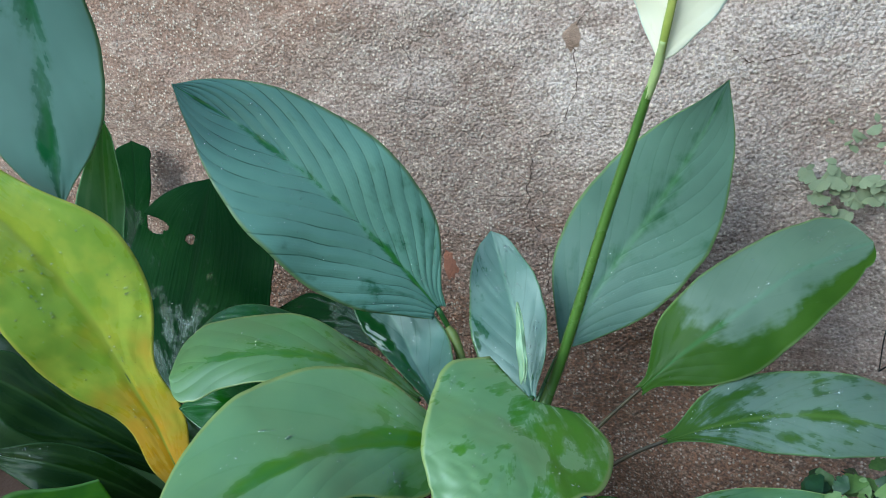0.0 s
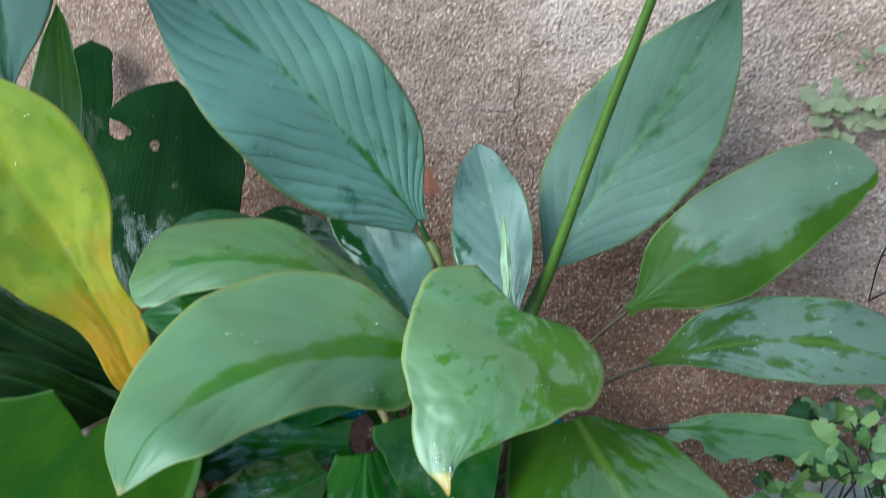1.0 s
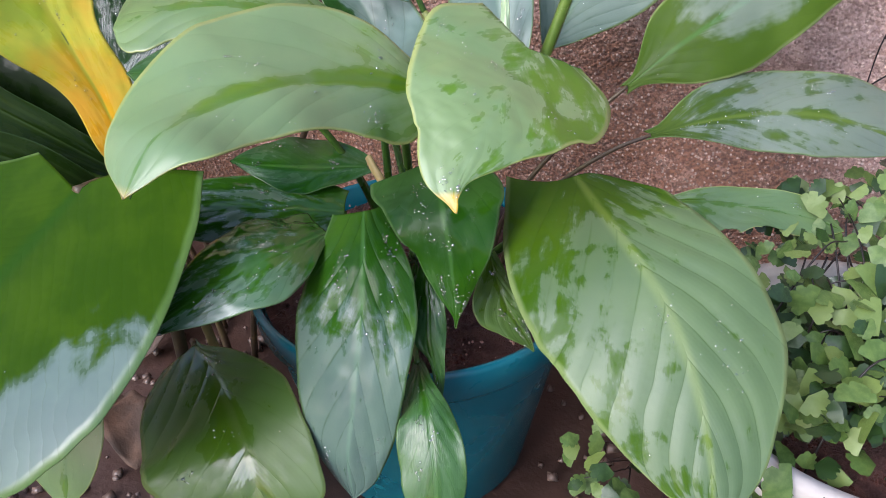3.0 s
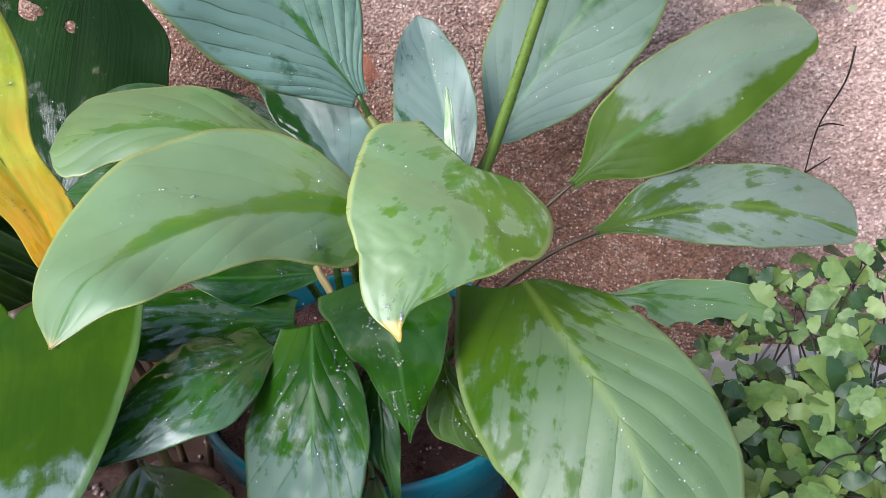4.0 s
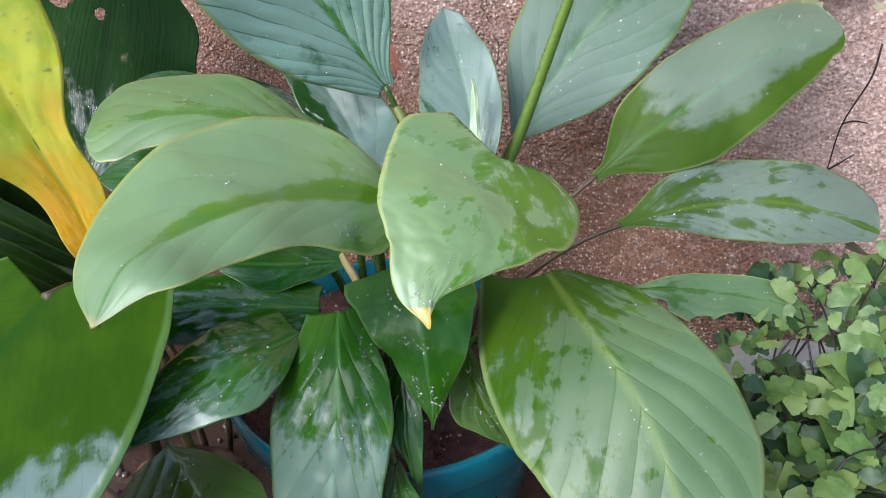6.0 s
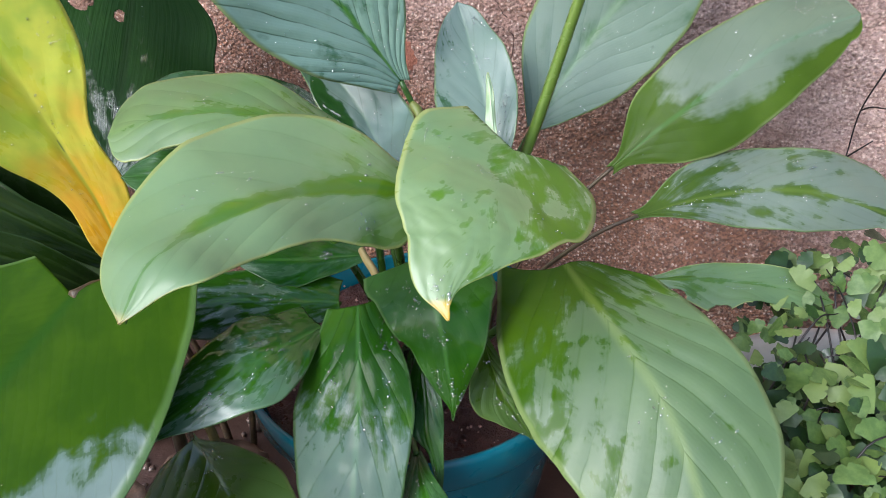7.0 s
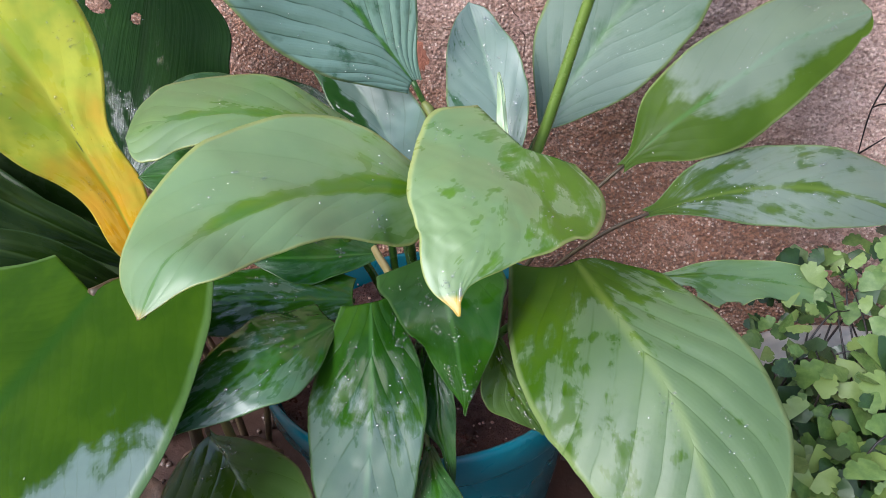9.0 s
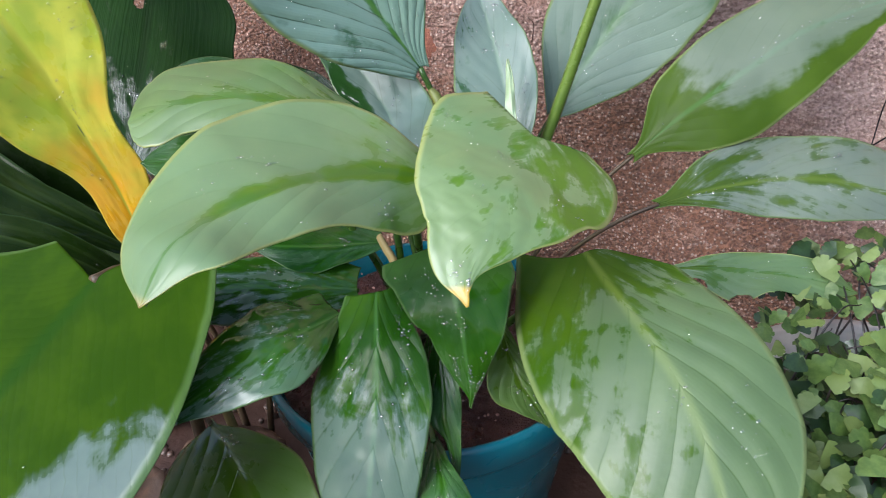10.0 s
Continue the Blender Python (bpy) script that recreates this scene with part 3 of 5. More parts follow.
                if nn.length == 0 or not keep[v]:
                    continue
                nn.normalize()
                if nn.dot(normals[v]) < 0:
                    nn = -nn
                at = verts[v].lerp(verts[v + 1], rng.random()).lerp(verts[v + wide], rng.random() * 0.5)
                spots.append((at, nn))
        drops_on(ob, spots, rng)
    return ob


def empty(name, at=(0, 0, 0)):
    ob = new(name)
    ob.empty_display_size = 0.05
    ob.location = at
    return ob


def lathe(name, profile, centre, mat, parent, label="", sides=72, wobble=0.0):
    """A turned form from (radius, height) pairs."""
    verts, faces = [], []
    for r, z in profile:
        for q in range(sides):
            a = 2 * math.pi * q / sides
            rr = r * (1 + wobble * math.sin(a * 3 + z * 20))
            verts.append((centre[0] + rr * math.cos(a), centre[1] + rr * math.sin(a), centre[2] + z))
    for i in range(len(profile) - 1):
        for q in range(sides):
            b = (q + 1) % sides
            faces.append((i * sides + q, i * sides + b, (i + 1) * sides + b, (i + 1) * sides + q))
    faces.append(tuple(range(sides))[::-1])
    faces.append(tuple((len(profile) - 1) * sides + q for q in range(sides)))
    return mesh_object(name, verts, faces, mat, parent, label)


# ---------------------------------------------------------------- ground and wall
WALL_Y = 0.765


def build_ground():
    verts, faces = [], []
    xs = [-60, -12, -3] + [-1.2 + 0.03 * i for i in range(81)] + [3, 12, 60]
    ys = [-60, -12, -3] + [-0.6 + 0.03 * i for i in range(54)] + [3, 12, 60]
    for y in ys:
        for x in xs:
            near = 1.0 if abs(x) < 1.5 and -0.8 < y < 1.2 else 0.0
            verts.append((x, y, near * (0.006 * noise.noise(Vector((x * 9, y * 9, 0))) + 0.002 * noise.noise(Vector((x * 40, y * 40, 3))))))
    w = len(xs)
    for j in range(len(ys) - 1):
        for i in range(w - 1):
            faces.append((j * w + i, j * w + i + 1, (j + 1) * w + i + 1, (j + 1) * w + i))
    tagged(mesh_object("ground", verts, faces, GROUND), "damp reddish-brown bare earth ground below the wall", "ground", kind="structure")


def wall_front(x, z):
    """How far the wall's face stands out at a place."""
    d = 0.007 * noise.noise(Vector((x * 5, z * 5, 1))) + 0.0038 * noise.noise(Vector((x * 16, z * 24, 5))) + 0.0020 * noise.noise(Vector((x * 50, z * 80, 9)))
    d += 0.0011 * noise.noise(Vector((x * 190, z * 190, 2)))
    foot = max(0.0, min(1.0, (0.27 - z) / 0.12)) * max(0.0, min(1.0, (x + 0.05) / 0.1))
    return WALL_Y - d - 0.05 * foot * foot * (3 - 2 * foot)


def build_wall():
    x0, x1, z0, z1, step = -1.15, 0.85, -0.02, 1.3, 0.0055
    nx, nz = int((x1 - x0) / step), int((z1 - z0) / step)
    verts, faces = [], []
    for k in range(nz + 1):
        for i in range(nx + 1):
            x, z = x0 + i * step, z0 + k * step
            verts.append((x, wall_front(x, z), z))
    w = nx + 1
    for k in range(nz):
        for i in range(nx):
            faces.append((k * w + i, k * w + i + 1, (k + 1) * w + i + 1, (k + 1) * w + i))
    back = len(verts)
    verts += [(x0, 0.98, z0), (x1, 0.98, z0), (x1, 0.98, z1), (x0, 0.98, z1)]
    c = (0, nx, nz * w + nx, nz * w)
    for a in range(4):
        b = (a + 1) % 4
        faces.append((c[b], c[a], back + a, back + b))
    faces.append((back, back + 3, back + 2, back + 1))
    wall = mesh_object("wall_north", verts, faces, PLASTER)
    tagged(wall, "weathered pinkish sand-plastered garden wall with gritty surface", "wall", kind="structure")
    for side, xa, xb in (("wall_west", -30.0, x0), ("wall_east", x1, 30.0)):
        bm = bmesh.new()
        bmesh.ops.create_cube(bm, size=1)
        bmesh.ops.scale(bm, vec=(xb - xa, 0.2, 1.32), verts=bm.verts)
        bmesh.ops.translate(bm, vec=((xa + xb) / 2, 0.872, 0.64), verts=bm.verts)
        tagged(part(side, bm, PLASTER, None, smooth=False), "continuing stretch of the sand-plastered garden wall", "wall", kind="structure")
    # hairline cracks
    rng = random.Random(77)
    for name, x, z, rx, rz, mat, label in CHIPS:
        verts, faces = [(x, wall_front(x, z) - 0.0009, z)], []
        for ring in (0.5, 1.0):
            for q in range(16):
                a = 2 * math.pi * q / 16
                k = ring * rng.uniform(0.75, 1.15)
                px, pz = x + math.cos(a) * rx * k, z + math.sin(a) * rz * k
                verts.append((px, wall_front(px, pz) - (0.0009 if ring < 1 else -0.0012), pz))
        for q in range(16):
            b = (q + 1) % 16
            faces += [(0, 1 + q, 1 + b), (1 + q, 17 + q, 17 + b, 1 + b)]
        mesh_object(name, verts, faces, mat, wall, label)
    for xz, r in CRACKS:
        line = [Vector((x, 0, z)) for x, z in xz]
        count = 9 * (len(line) - 1)
        pts = []
        for k in range(count + 1):
            p = spline(line, k / count) + Vector((rng.uniform(-0.0022, 0.0022), 0, rng.uniform(-0.0012, 0.0012)))
            pts.append((p.x, wall_front(p.x, p.z) - 0.0004, p.z))
        tube("crack", pts, [rng.uniform(0.15, 1.0) * r for k in range(count)], CRACK, wall, "dark hairline crack", sides=5, flat=0.5)


CRACKS = (
    ([(-0.067, 0.600), (-0.085, 0.578), (-0.080, 0.544), (-0.092, 0.503), (-0.120, 0.480), (-0.130, 0.438), (-0.129, 0.404), (-0.116, 0.381), (-0.116, 0.333)], 0.0006),
    ([(-0.252, 0.586), (-0.238, 0.554), (-0.251, 0.516)], 0.0006),
    ([(0.049, 0.558), (0.063, 0.548), (0.100, 0.556)], 0.0007),
    ([(0.060, 0.370), (0.052, 0.346), (0.038, 0.326)], 0.0008),
)
CHIPS = (
    ("exposed_brick", -0.217, 0.351, 0.012, 0.022, BRICK, "bare orange-red brick showing through"),
    ("chip", -0.085, 0.574, 0.010, 0.016, CHIP, "shallow brown chip in the plaster"),
)


build_ground()
build_wall()


# ---------------------------------------------------------------- turquoise pot
POT = (-0.140, 0.527, 0.0)


def build_pot():
    pot = empty("plant_pot", POT)
    at = (0, 0, 0)
    lathe("body", [(0.088, 0.0), (0.092, 0.004), (0.1222, 0.168), (0.1232, 0.1755), (0.1192, 0.1755), (0.117, 0.165), (0.09, 0.012)], at, POT_BLUE, pot)
    lathe("rim", [(0.1236, 0.170), (0.129, 0.1705), (0.131, 0.174), (0.1335, 0.196), (0.1325, 0.2005), (0.130, 0.2015), (0.1275, 0.199), (0.1265, 0.178), (0.1236, 0.174)], at, POT_BLUE, pot, "rolled turquoise rim")
    tagged(pot, "turquoise blue glossy plastic flower pot with rolled rim", "plant pot")
    verts, faces = [], []
    rng = random.Random(4)
    rings, sides = 16, 64
    verts.append((POT[0], POT[1], 0.190))
    for i in range(1, rings + 1):
        r = 0.1225 * i / rings
        for q in range(sides):
            a = 2 * math.pi * q / sides
            x, y = POT[0] + r * math.cos(a), POT[1] + r * math.sin(a)
            verts.append((x, y, 0.190 - 0.006 * (i / rings) ** 2 + 0.006 * noise.noise(Vector((x * 60, y * 60, 0))) + rng.uniform(-0.0015, 0.0015)))
    for q in range(sides):
        faces.append((0, 1 + q, 1 + (q + 1) % sides))
    for i in range(rings - 1):
        for q in range(sides):
            b = (q + 1) % sides
            faces.append((1 + i * sides + q, 1 + (i + 1) * sides + q, 1 + (i + 1) * sides + b, 1 + i * sides + b))
    soil = mesh_object("soil", verts, faces, SOIL)
    tagged(soil, "dark wet reddish-brown potting soil in the pot", "soil", kind="stuff")
    # crumbs of soil and bark
    verts, faces = [], []
    for k in range(420):
        a, r = rng.uniform(0, 2 * math.pi), 0.118 * math.sqrt(rng.random())
        p = Vector((POT[0] + r * math.cos(a), POT[1] + r * math.sin(a), 0.186))
        s = rng.uniform(0.001, 0.0038)
        base = len(verts)
        for d in ((1, 0, 0), (-1, 0, 0), (0, 1, 0), (0, -1, 0), (0, 0, 1), (0, 0, -1)):
            verts.append(p + Vector(d) * s * rng.uniform(0.6, 1.3))
        for f in ((0, 2, 4), (2, 1, 4), (1, 3, 4), (3, 0, 4), (2, 0, 5), (1, 2, 5), (3, 1, 5), (0, 3, 5)):
            faces.append(tuple(base + q for q in f))
    mesh_object("soil_crumbs", verts, faces, SOIL, soil, "loose crumbs of wet soil")
    verts, faces = [], []
    for k in range(150):
        a, r = rng.uniform(0, 2 * math.pi), 0.12 * math.sqrt(rng.random())
        p = Vector((POT[0] + r * math.cos(a), POT[1] + r * math.sin(a), 0.1885))
        s = rng.uniform(0.0006, 0.0017)
        base = len(verts)
        for d in ((1, 0, 0), (-1, 0, 0), (0, 1, 0), (0, -1, 0), (0, 0, 1), (0, 0, -1)):
            verts.append(p + Vector(d) * s * rng.uniform(0.6, 1.3))
        for f in ((0, 2, 4), (2, 1, 4), (1, 3, 4), (3, 0, 4), (2, 0, 5), (1, 2, 5), (3, 1, 5), (0, 3, 5)):
            faces.append(tuple(base + q for q in f))
    mesh_object("soil_grit", verts, faces, GRIT, soil, "pale reddish grit among the soil", smooth=False)


build_pot()

# ---------------------------------------------------------------- peace lily in the pot
lily = empty("peace_lily", (0, 0, 0))
tagged(lily, "peace lily with broad wet leaves in a turquoise pot", "potted plant")


def petiole(plant, rib, foot, mat=PETIOLE, r=0.0028, lift=0.12, sag=0.0, under=None):
    """Leaf stalk from the foot of a blade down into the soil."""
    top, away = Vector(rib[0]), (Vector(rib[0]) - Vector(rib[1])).normalized()
    foot = Vector(foot)
    if under is not None:
        top = Vector(rib[0]).lerp(Vector(rib[1]), 0.7) - Vector(under) * 0.003
        away = -Vector(under)
    d = (top - foot).length
    c1 = top + away * d * lift
    c2 = foot + Vector((0, 0, 1)) * d * 0.35 - Vector((0, 0, sag))
    pts = []
    for k in range(6):
        f = k / 5
        pts.append(top * (1 - f) ** 3 + c1 * 3 * f * (1 - f) ** 2 + c2 * 3 * f * f * (1 - f) + foot * f ** 3)
    return tube("petiole", pts, (r * 0.75, r, r * 1.25), mat, plant)


def lily_leaf(mat, root, stalk=PETIOLE, stalk_r=0.0028, lift=0.12, under=False, **shape):
    ob = leaf(lily, mat, **shape)
    if root is not None:
        petiole(lily, shape["rib"], (POT[0] + root[0], POT[1] + root[1], 0.183), stalk, stalk_r, lift, under=shape["n0"] if under else None)
    return ob


lily_leaf(RIDGED, (0.0, 0.03), rib=[(-0.157, 0.585, 0.393), (-0.177, 0.574, 0.429), (-0.198, 0.562, 0.464), (-0.221, 0.550, 0.498), (-0.249, 0.540, 0.529), (-0.279, 0.529, 0.557), (-0.310, 0.515, 0.584)],
          n0=(0.252, -0.756, 0.605), n1=(0.252, -0.756, 0.605), fold=14, lobe=0.004, skew=0, droop=0.003,
          a=(0.0135, 0.0423, 0.0523, 0.0536, 0.0461, 0.0349, 0.0168),
          b=(0.0225, 0.0490, 0.0621, 0.0642, 0.0587, 0.0426, 0.0174),
          seed=1, foot=0.42, label="broad ridged green leaf with deep side veins", pleat=0.0030, pleats=11, drops=73, lift=0.25)
lily_leaf(GREEN, (0.03, 0.03), rib=[(-0.069, 0.640, 0.343), (-0.050, 0.661, 0.375), (-0.029, 0.676, 0.408), (-0.006, 0.680, 0.443), (0.015, 0.677, 0.479), (0.034, 0.668, 0.516), (0.049, 0.655, 0.553)],
          n0=(0.051, -0.861, 0.506), n1=(0.051, -0.861, 0.506), fold=6, lobe=0.004, skew=0, droop=0.003,
          a=(0.0182, 0.0425, 0.0533, 0.0540, 0.0455, 0.0294, 0.0108),
          b=(0.0168, 0.0446, 0.0553, 0.0540, 0.0453, 0.0288, 0.0093),
          seed=2, pleat=0.0005, drops=25, foot=0.2)
lily_leaf(BLUISH, (0.02, 0.02), rib=[(-0.078, 0.565, 0.336), (-0.085, 0.580, 0.354), (-0.094, 0.595, 0.370), (-0.103, 0.610, 0.386), (-0.113, 0.626, 0.401), (-0.123, 0.642, 0.416), (-0.133, 0.655, 0.433)],
          n0=(0.101, -0.858, 0.504), n1=(0.101, -0.858, 0.504), fold=10, lobe=0.004, skew=0, droop=0.003,
          a=(0.0048, 0.0164, 0.0235, 0.0256, 0.0245, 0.0180, 0.0111),
          b=(0.0140, 0.0327, 0.0373, 0.0366, 0.0319, 0.0248, 0.0138),
          seed=3, pleat=0.0007, drops=54)
lily_leaf(HALF_BLUE, (0.0, 0.01), rib=[(-0.130, 0.520, 0.340), (-0.149, 0.540, 0.345), (-0.168, 0.560, 0.352), (-0.186, 0.578, 0.365), (-0.205, 0.592, 0.381), (-0.226, 0.602, 0.396), (-0.251, 0.610, 0.407)],
          n0=(0.100, -0.796, 0.597), n1=(0.100, -0.796, 0.597), fold=10, lobe=0.004, skew=0, droop=0.003,
          a=(0.0121, 0.0271, 0.0334, 0.0325, 0.0282, 0.0206, 0.0116),
          b=(0.0072, 0.0084, 0.0138, 0.0213, 0.0258, 0.0208, 0.0135),
          seed=4, crumple=0.0007, drops=32)
lily_leaf(ARCHING, (0.0, -0.01), rib=[(-0.090, 0.415, 0.398), (-0.110, 0.397, 0.407), (-0.128, 0.376, 0.413), (-0.143, 0.352, 0.417), (-0.158, 0.328, 0.415), (-0.168, 0.302, 0.412), (-0.173, 0.281, 0.394)],
          n0=(-0.050, -0.654, 0.755), n1=(-0.303, -0.808, 0.505), fold=-4, lobe=0.004, skew=0, droop=0.005,
          a=(0.0215, 0.0486, 0.0622, 0.0631, 0.0567, 0.0418, 0.0271),
          b=(0.0306, 0.0314, 0.0272, 0.0263, 0.0261, 0.0269, 0.0108),
          seed=5, under=True, label="large arching green leaf with pale yellow margin", wave=0.0007, pleat=0.0006, pleats=6, drops=22)
lily_leaf(FRESH, (-0.02, 0.0), rib=[(-0.141, 0.500, 0.365), (-0.159, 0.487, 0.385), (-0.179, 0.473, 0.403), (-0.203, 0.460, 0.414), (-0.230, 0.448, 0.418), (-0.258, 0.435, 0.416), (-0.284, 0.423, 0.407)],
          n0=(-0.051, -0.506, 0.861), n1=(-0.303, -0.505, 0.808), fold=-4, lobe=0.004, skew=0, droop=0.005,
          a=(0.0048, 0.0161, 0.0238, 0.0348, 0.0402, 0.0410, 0.0385),
          b=(0.0075, 0.0186, 0.0235, 0.0232, 0.0208, 0.0215, 0.0235),
          seed=6, blunt=True, under=True, pleat=0.0007, pleats=6, drops=12)
lily_leaf(DEEP, (-0.02, 0.0), rib=[(-0.214, 0.480, 0.350), (-0.227, 0.473, 0.356), (-0.241, 0.466, 0.362), (-0.254, 0.459, 0.367), (-0.268, 0.452, 0.371), (-0.283, 0.447, 0.371), (-0.298, 0.440, 0.371)],
          n0=(-0.100, -0.597, 0.796), n1=(-0.100, -0.597, 0.796), fold=4, lobe=0.004, skew=0, droop=0.003,
          a=(0.0120, 0.0184, 0.0205, 0.0207, 0.0198, 0.0160, 0.0088),
          b=(0.0201, 0.0200, 0.0204, 0.0215, 0.0212, 0.0187, 0.0092),
          seed=7)
lily_leaf(PATCHY, (0.03, -0.01), rib=[(-0.041, 0.442, 0.4136), (-0.042, 0.424, 0.4074), (-0.044, 0.406, 0.404), (-0.046, 0.389, 0.398), (-0.049, 0.374, 0.390), (-0.053, 0.359, 0.380), (-0.050, 0.345, 0.371)],
          n0=(0.406, -0.083, 0.858), n1=(0.052, -0.780, 0.624), fold=-4, lobe=0.0139, skew=0.0053, lobe_curve=1.2, droop=0.004,
          a=(0.0517, 0.0550, 0.0500, 0.0450, 0.0340, 0.0225, 0.0065),
          b=(0.0482, 0.0530, 0.0430, 0.0335, 0.0195, 0.0070, 0.0009),
          seed=8, crumple=0.0006, under=True, label="curled green leaf with yellowed drooping tip", drops=30, foot=0.62, wave=0.0006)
lily_leaf(BROAD, (0.05, -0.01), rib=[(-0.016, 0.475, 0.325), (0.004, 0.445, 0.323), (0.026, 0.416, 0.318), (0.048, 0.390, 0.306), (0.066, 0.365, 0.286), (0.079, 0.342, 0.262), (0.088, 0.320, 0.234)],
          n0=(0.050, -0.502, 0.863), n1=(0.102, -0.820, 0.564), fold=-5, lobe=0.0005, skew=0.03, droop=0.003,
          a=(0.0442, 0.0622, 0.0682, 0.0665, 0.0585, 0.0456, 0.0243),
          b=(0.0392, 0.0423, 0.0453, 0.0498, 0.0491, 0.0345, 0.0189),
          seed=9, under=True, foot=0.8, label="broad drooping green leaf with curved side veins", pleat=0.0021, pleats=8, drops=22)
lily_leaf(SIDEWET, (0.05, 0.04), rib=[(-0.002, 0.600, 0.332), (0.022, 0.610, 0.355), (0.047, 0.622, 0.375), (0.073, 0.637, 0.393), (0.098, 0.653, 0.410), (0.126, 0.671, 0.419), (0.154, 0.690, 0.425)],
          n0=(0.050, -0.755, 0.654), n1=(0.050, -0.755, 0.654), fold=-7, lobe=0.004, skew=0, droop=0.003,
          a=(0.0070, 0.0297, 0.0409, 0.0403, 0.0378, 0.0299, 0.0162),
          b=(0.0060, 0.0310, 0.0385, 0.0410, 0.0375, 0.0350, 0.0300),
          seed=10, pleat=0.0003, blunt=True, crumple=0.0005, stalk=PETIOLE_BROWN, stalk_r=0.0018, lift=0.2, drops=28)
lily_leaf(GLAZED, (0.06, 0.03), rib=[(0.021, 0.562, 0.315), (0.048, 0.575, 0.321), (0.077, 0.586, 0.326), (0.107, 0.595, 0.328), (0.137, 0.601, 0.326), (0.167, 0.607, 0.317), (0.195, 0.612, 0.306)],
          n0=(0.050, -0.706, 0.706), n1=(0.050, -0.706, 0.706), fold=-7, lobe=0.004, skew=0, droop=0.003,
          a=(0.0032, 0.0127, 0.0231, 0.0278, 0.0275, 0.0205, 0.0106),
          b=(0.0070, 0.0249, 0.0323, 0.0342, 0.0344, 0.0329, 0.0250),
          seed=11, blunt=True, crumple=0.0008, stalk=PETIOLE_BROWN, stalk_r=0.0018, lift=0.2, drops=41)
lily_leaf(FRESH, (0.07, 0.02), rib=[(0.036, 0.550, 0.272), (0.057, 0.554, 0.274), (0.078, 0.559, 0.272), (0.099, 0.564, 0.270), (0.120, 0.569, 0.266), (0.141, 0.574, 0.261), (0.160, 0.578, 0.253)],
          n0=(0.000, -0.707, 0.707), n1=(0.000, -0.707, 0.707), fold=5, lobe=0.004, skew=0, droop=0.003,
          a=(0.0102, 0.0172, 0.0237, 0.0147, 0.0147, 0.0137, 0.0064),
          b=(0.0034, 0.0086, 0.0127, 0.0140, 0.0146, 0.0128, 0.0040),
          seed=12, stalk=PETIOLE_BROWN, stalk_r=0.0018, drops=9, rows=160, cols=30, bites=((0.13, 0.95, 0.05, 0.35), (0.36, 1.0, 0.05, 0.22), (0.62, 1.0, 0.08, 0.15)))
lily_leaf(WETFOOT, (0.0, -0.02), rib=[(-0.093, 0.445, 0.340), (-0.086, 0.429, 0.333), (-0.080, 0.414, 0.323), (-0.074, 0.406, 0.307), (-0.071, 0.403, 0.288), (-0.069, 0.402, 0.269), (-0.069, 0.402, 0.250)],
          n0=(0.000, -0.756, 0.655), n1=(0.000, -0.862, 0.507), fold=-10, lobe=0.004, skew=0, droop=0.003,
          a=(0.0484, 0.0409, 0.0338, 0.0277, 0.0205, 0.0112, 0.0017),
          b=(0.0182, 0.0347, 0.0324, 0.0263, 0.0179, 0.0088, 0.0020),
          seed=13, crumple=0.0006, under=True, foot=1.0, drops=64)
lily_leaf(SPECKED, (-0.02, -0.02), rib=[(-0.138, 0.432, 0.303), (-0.128, 0.405, 0.288), (-0.122, 0.384, 0.265), (-0.120, 0.368, 0.237), (-0.120, 0.354, 0.207), (-0.121, 0.344, 0.177), (-0.118, 0.340, 0.145)],
          n0=(0.000, -0.717, 0.697), n1=(0.000, -0.862, 0.507), fold=-8, lobe=0.004, skew=0, droop=0.003,
          a=(0.0281, 0.0387, 0.0453, 0.0470, 0.0418, 0.0280, 0.0112),
          b=(0.0161, 0.0282, 0.0332, 0.0315, 0.0287, 0.0250, 0.0154),
          seed=14, crumple=0.0009, under=True, foot=0.8, label="long hanging dark green leaf with wet glossy surface", pleat=0.0012, pleats=6, drops=48)
lily_leaf(STREAKY, (-0.03, -0.02), rib=[(-0.161, 0.425, 0.287), (-0.171, 0.403, 0.290), (-0.183, 0.382, 0.291), (-0.197, 0.364, 0.286), (-0.212, 0.346, 0.279), (-0.228, 0.331, 0.269), (-0.245, 0.318, 0.257)],
          n0=(-0.100, -0.652, 0.752), n1=(-0.100, -0.652, 0.752), fold=-6, lobe=0.004, skew=0, droop=0.003,
          a=(0.0290, 0.0345, 0.0326, 0.0309, 0.0217, 0.0135, 0.0044),
          b=(0.0068, 0.0211, 0.0296, 0.0245, 0.0165, 0.0080, 0.0020),
          seed=15, crumple=0.0011, under=True, foot=0.85, drops=35)
lily_leaf(STREAKY, (-0.03, -0.01), rib=[(-0.170, 0.469, 0.274), (-0.189, 0.457, 0.280), (-0.206, 0.445, 0.286), (-0.230, 0.431, 0.292), (-0.254, 0.418, 0.293), (-0.279, 0.408, 0.288), (-0.305, 0.400, 0.281)],
          n0=(-0.050, -0.599, 0.799), n1=(-0.050, -0.599, 0.799), fold=-5, lobe=0.004, skew=0, droop=0.003,
          a=(0.0204, 0.0278, 0.0263, 0.0223, 0.0187, 0.0087, 0.0029),
          b=(0.0130, 0.0179, 0.0202, 0.0237, 0.0235, 0.0151, 0.0055),
          seed=16, crumple=0.0011, under=True, foot=0.85, drops=25)
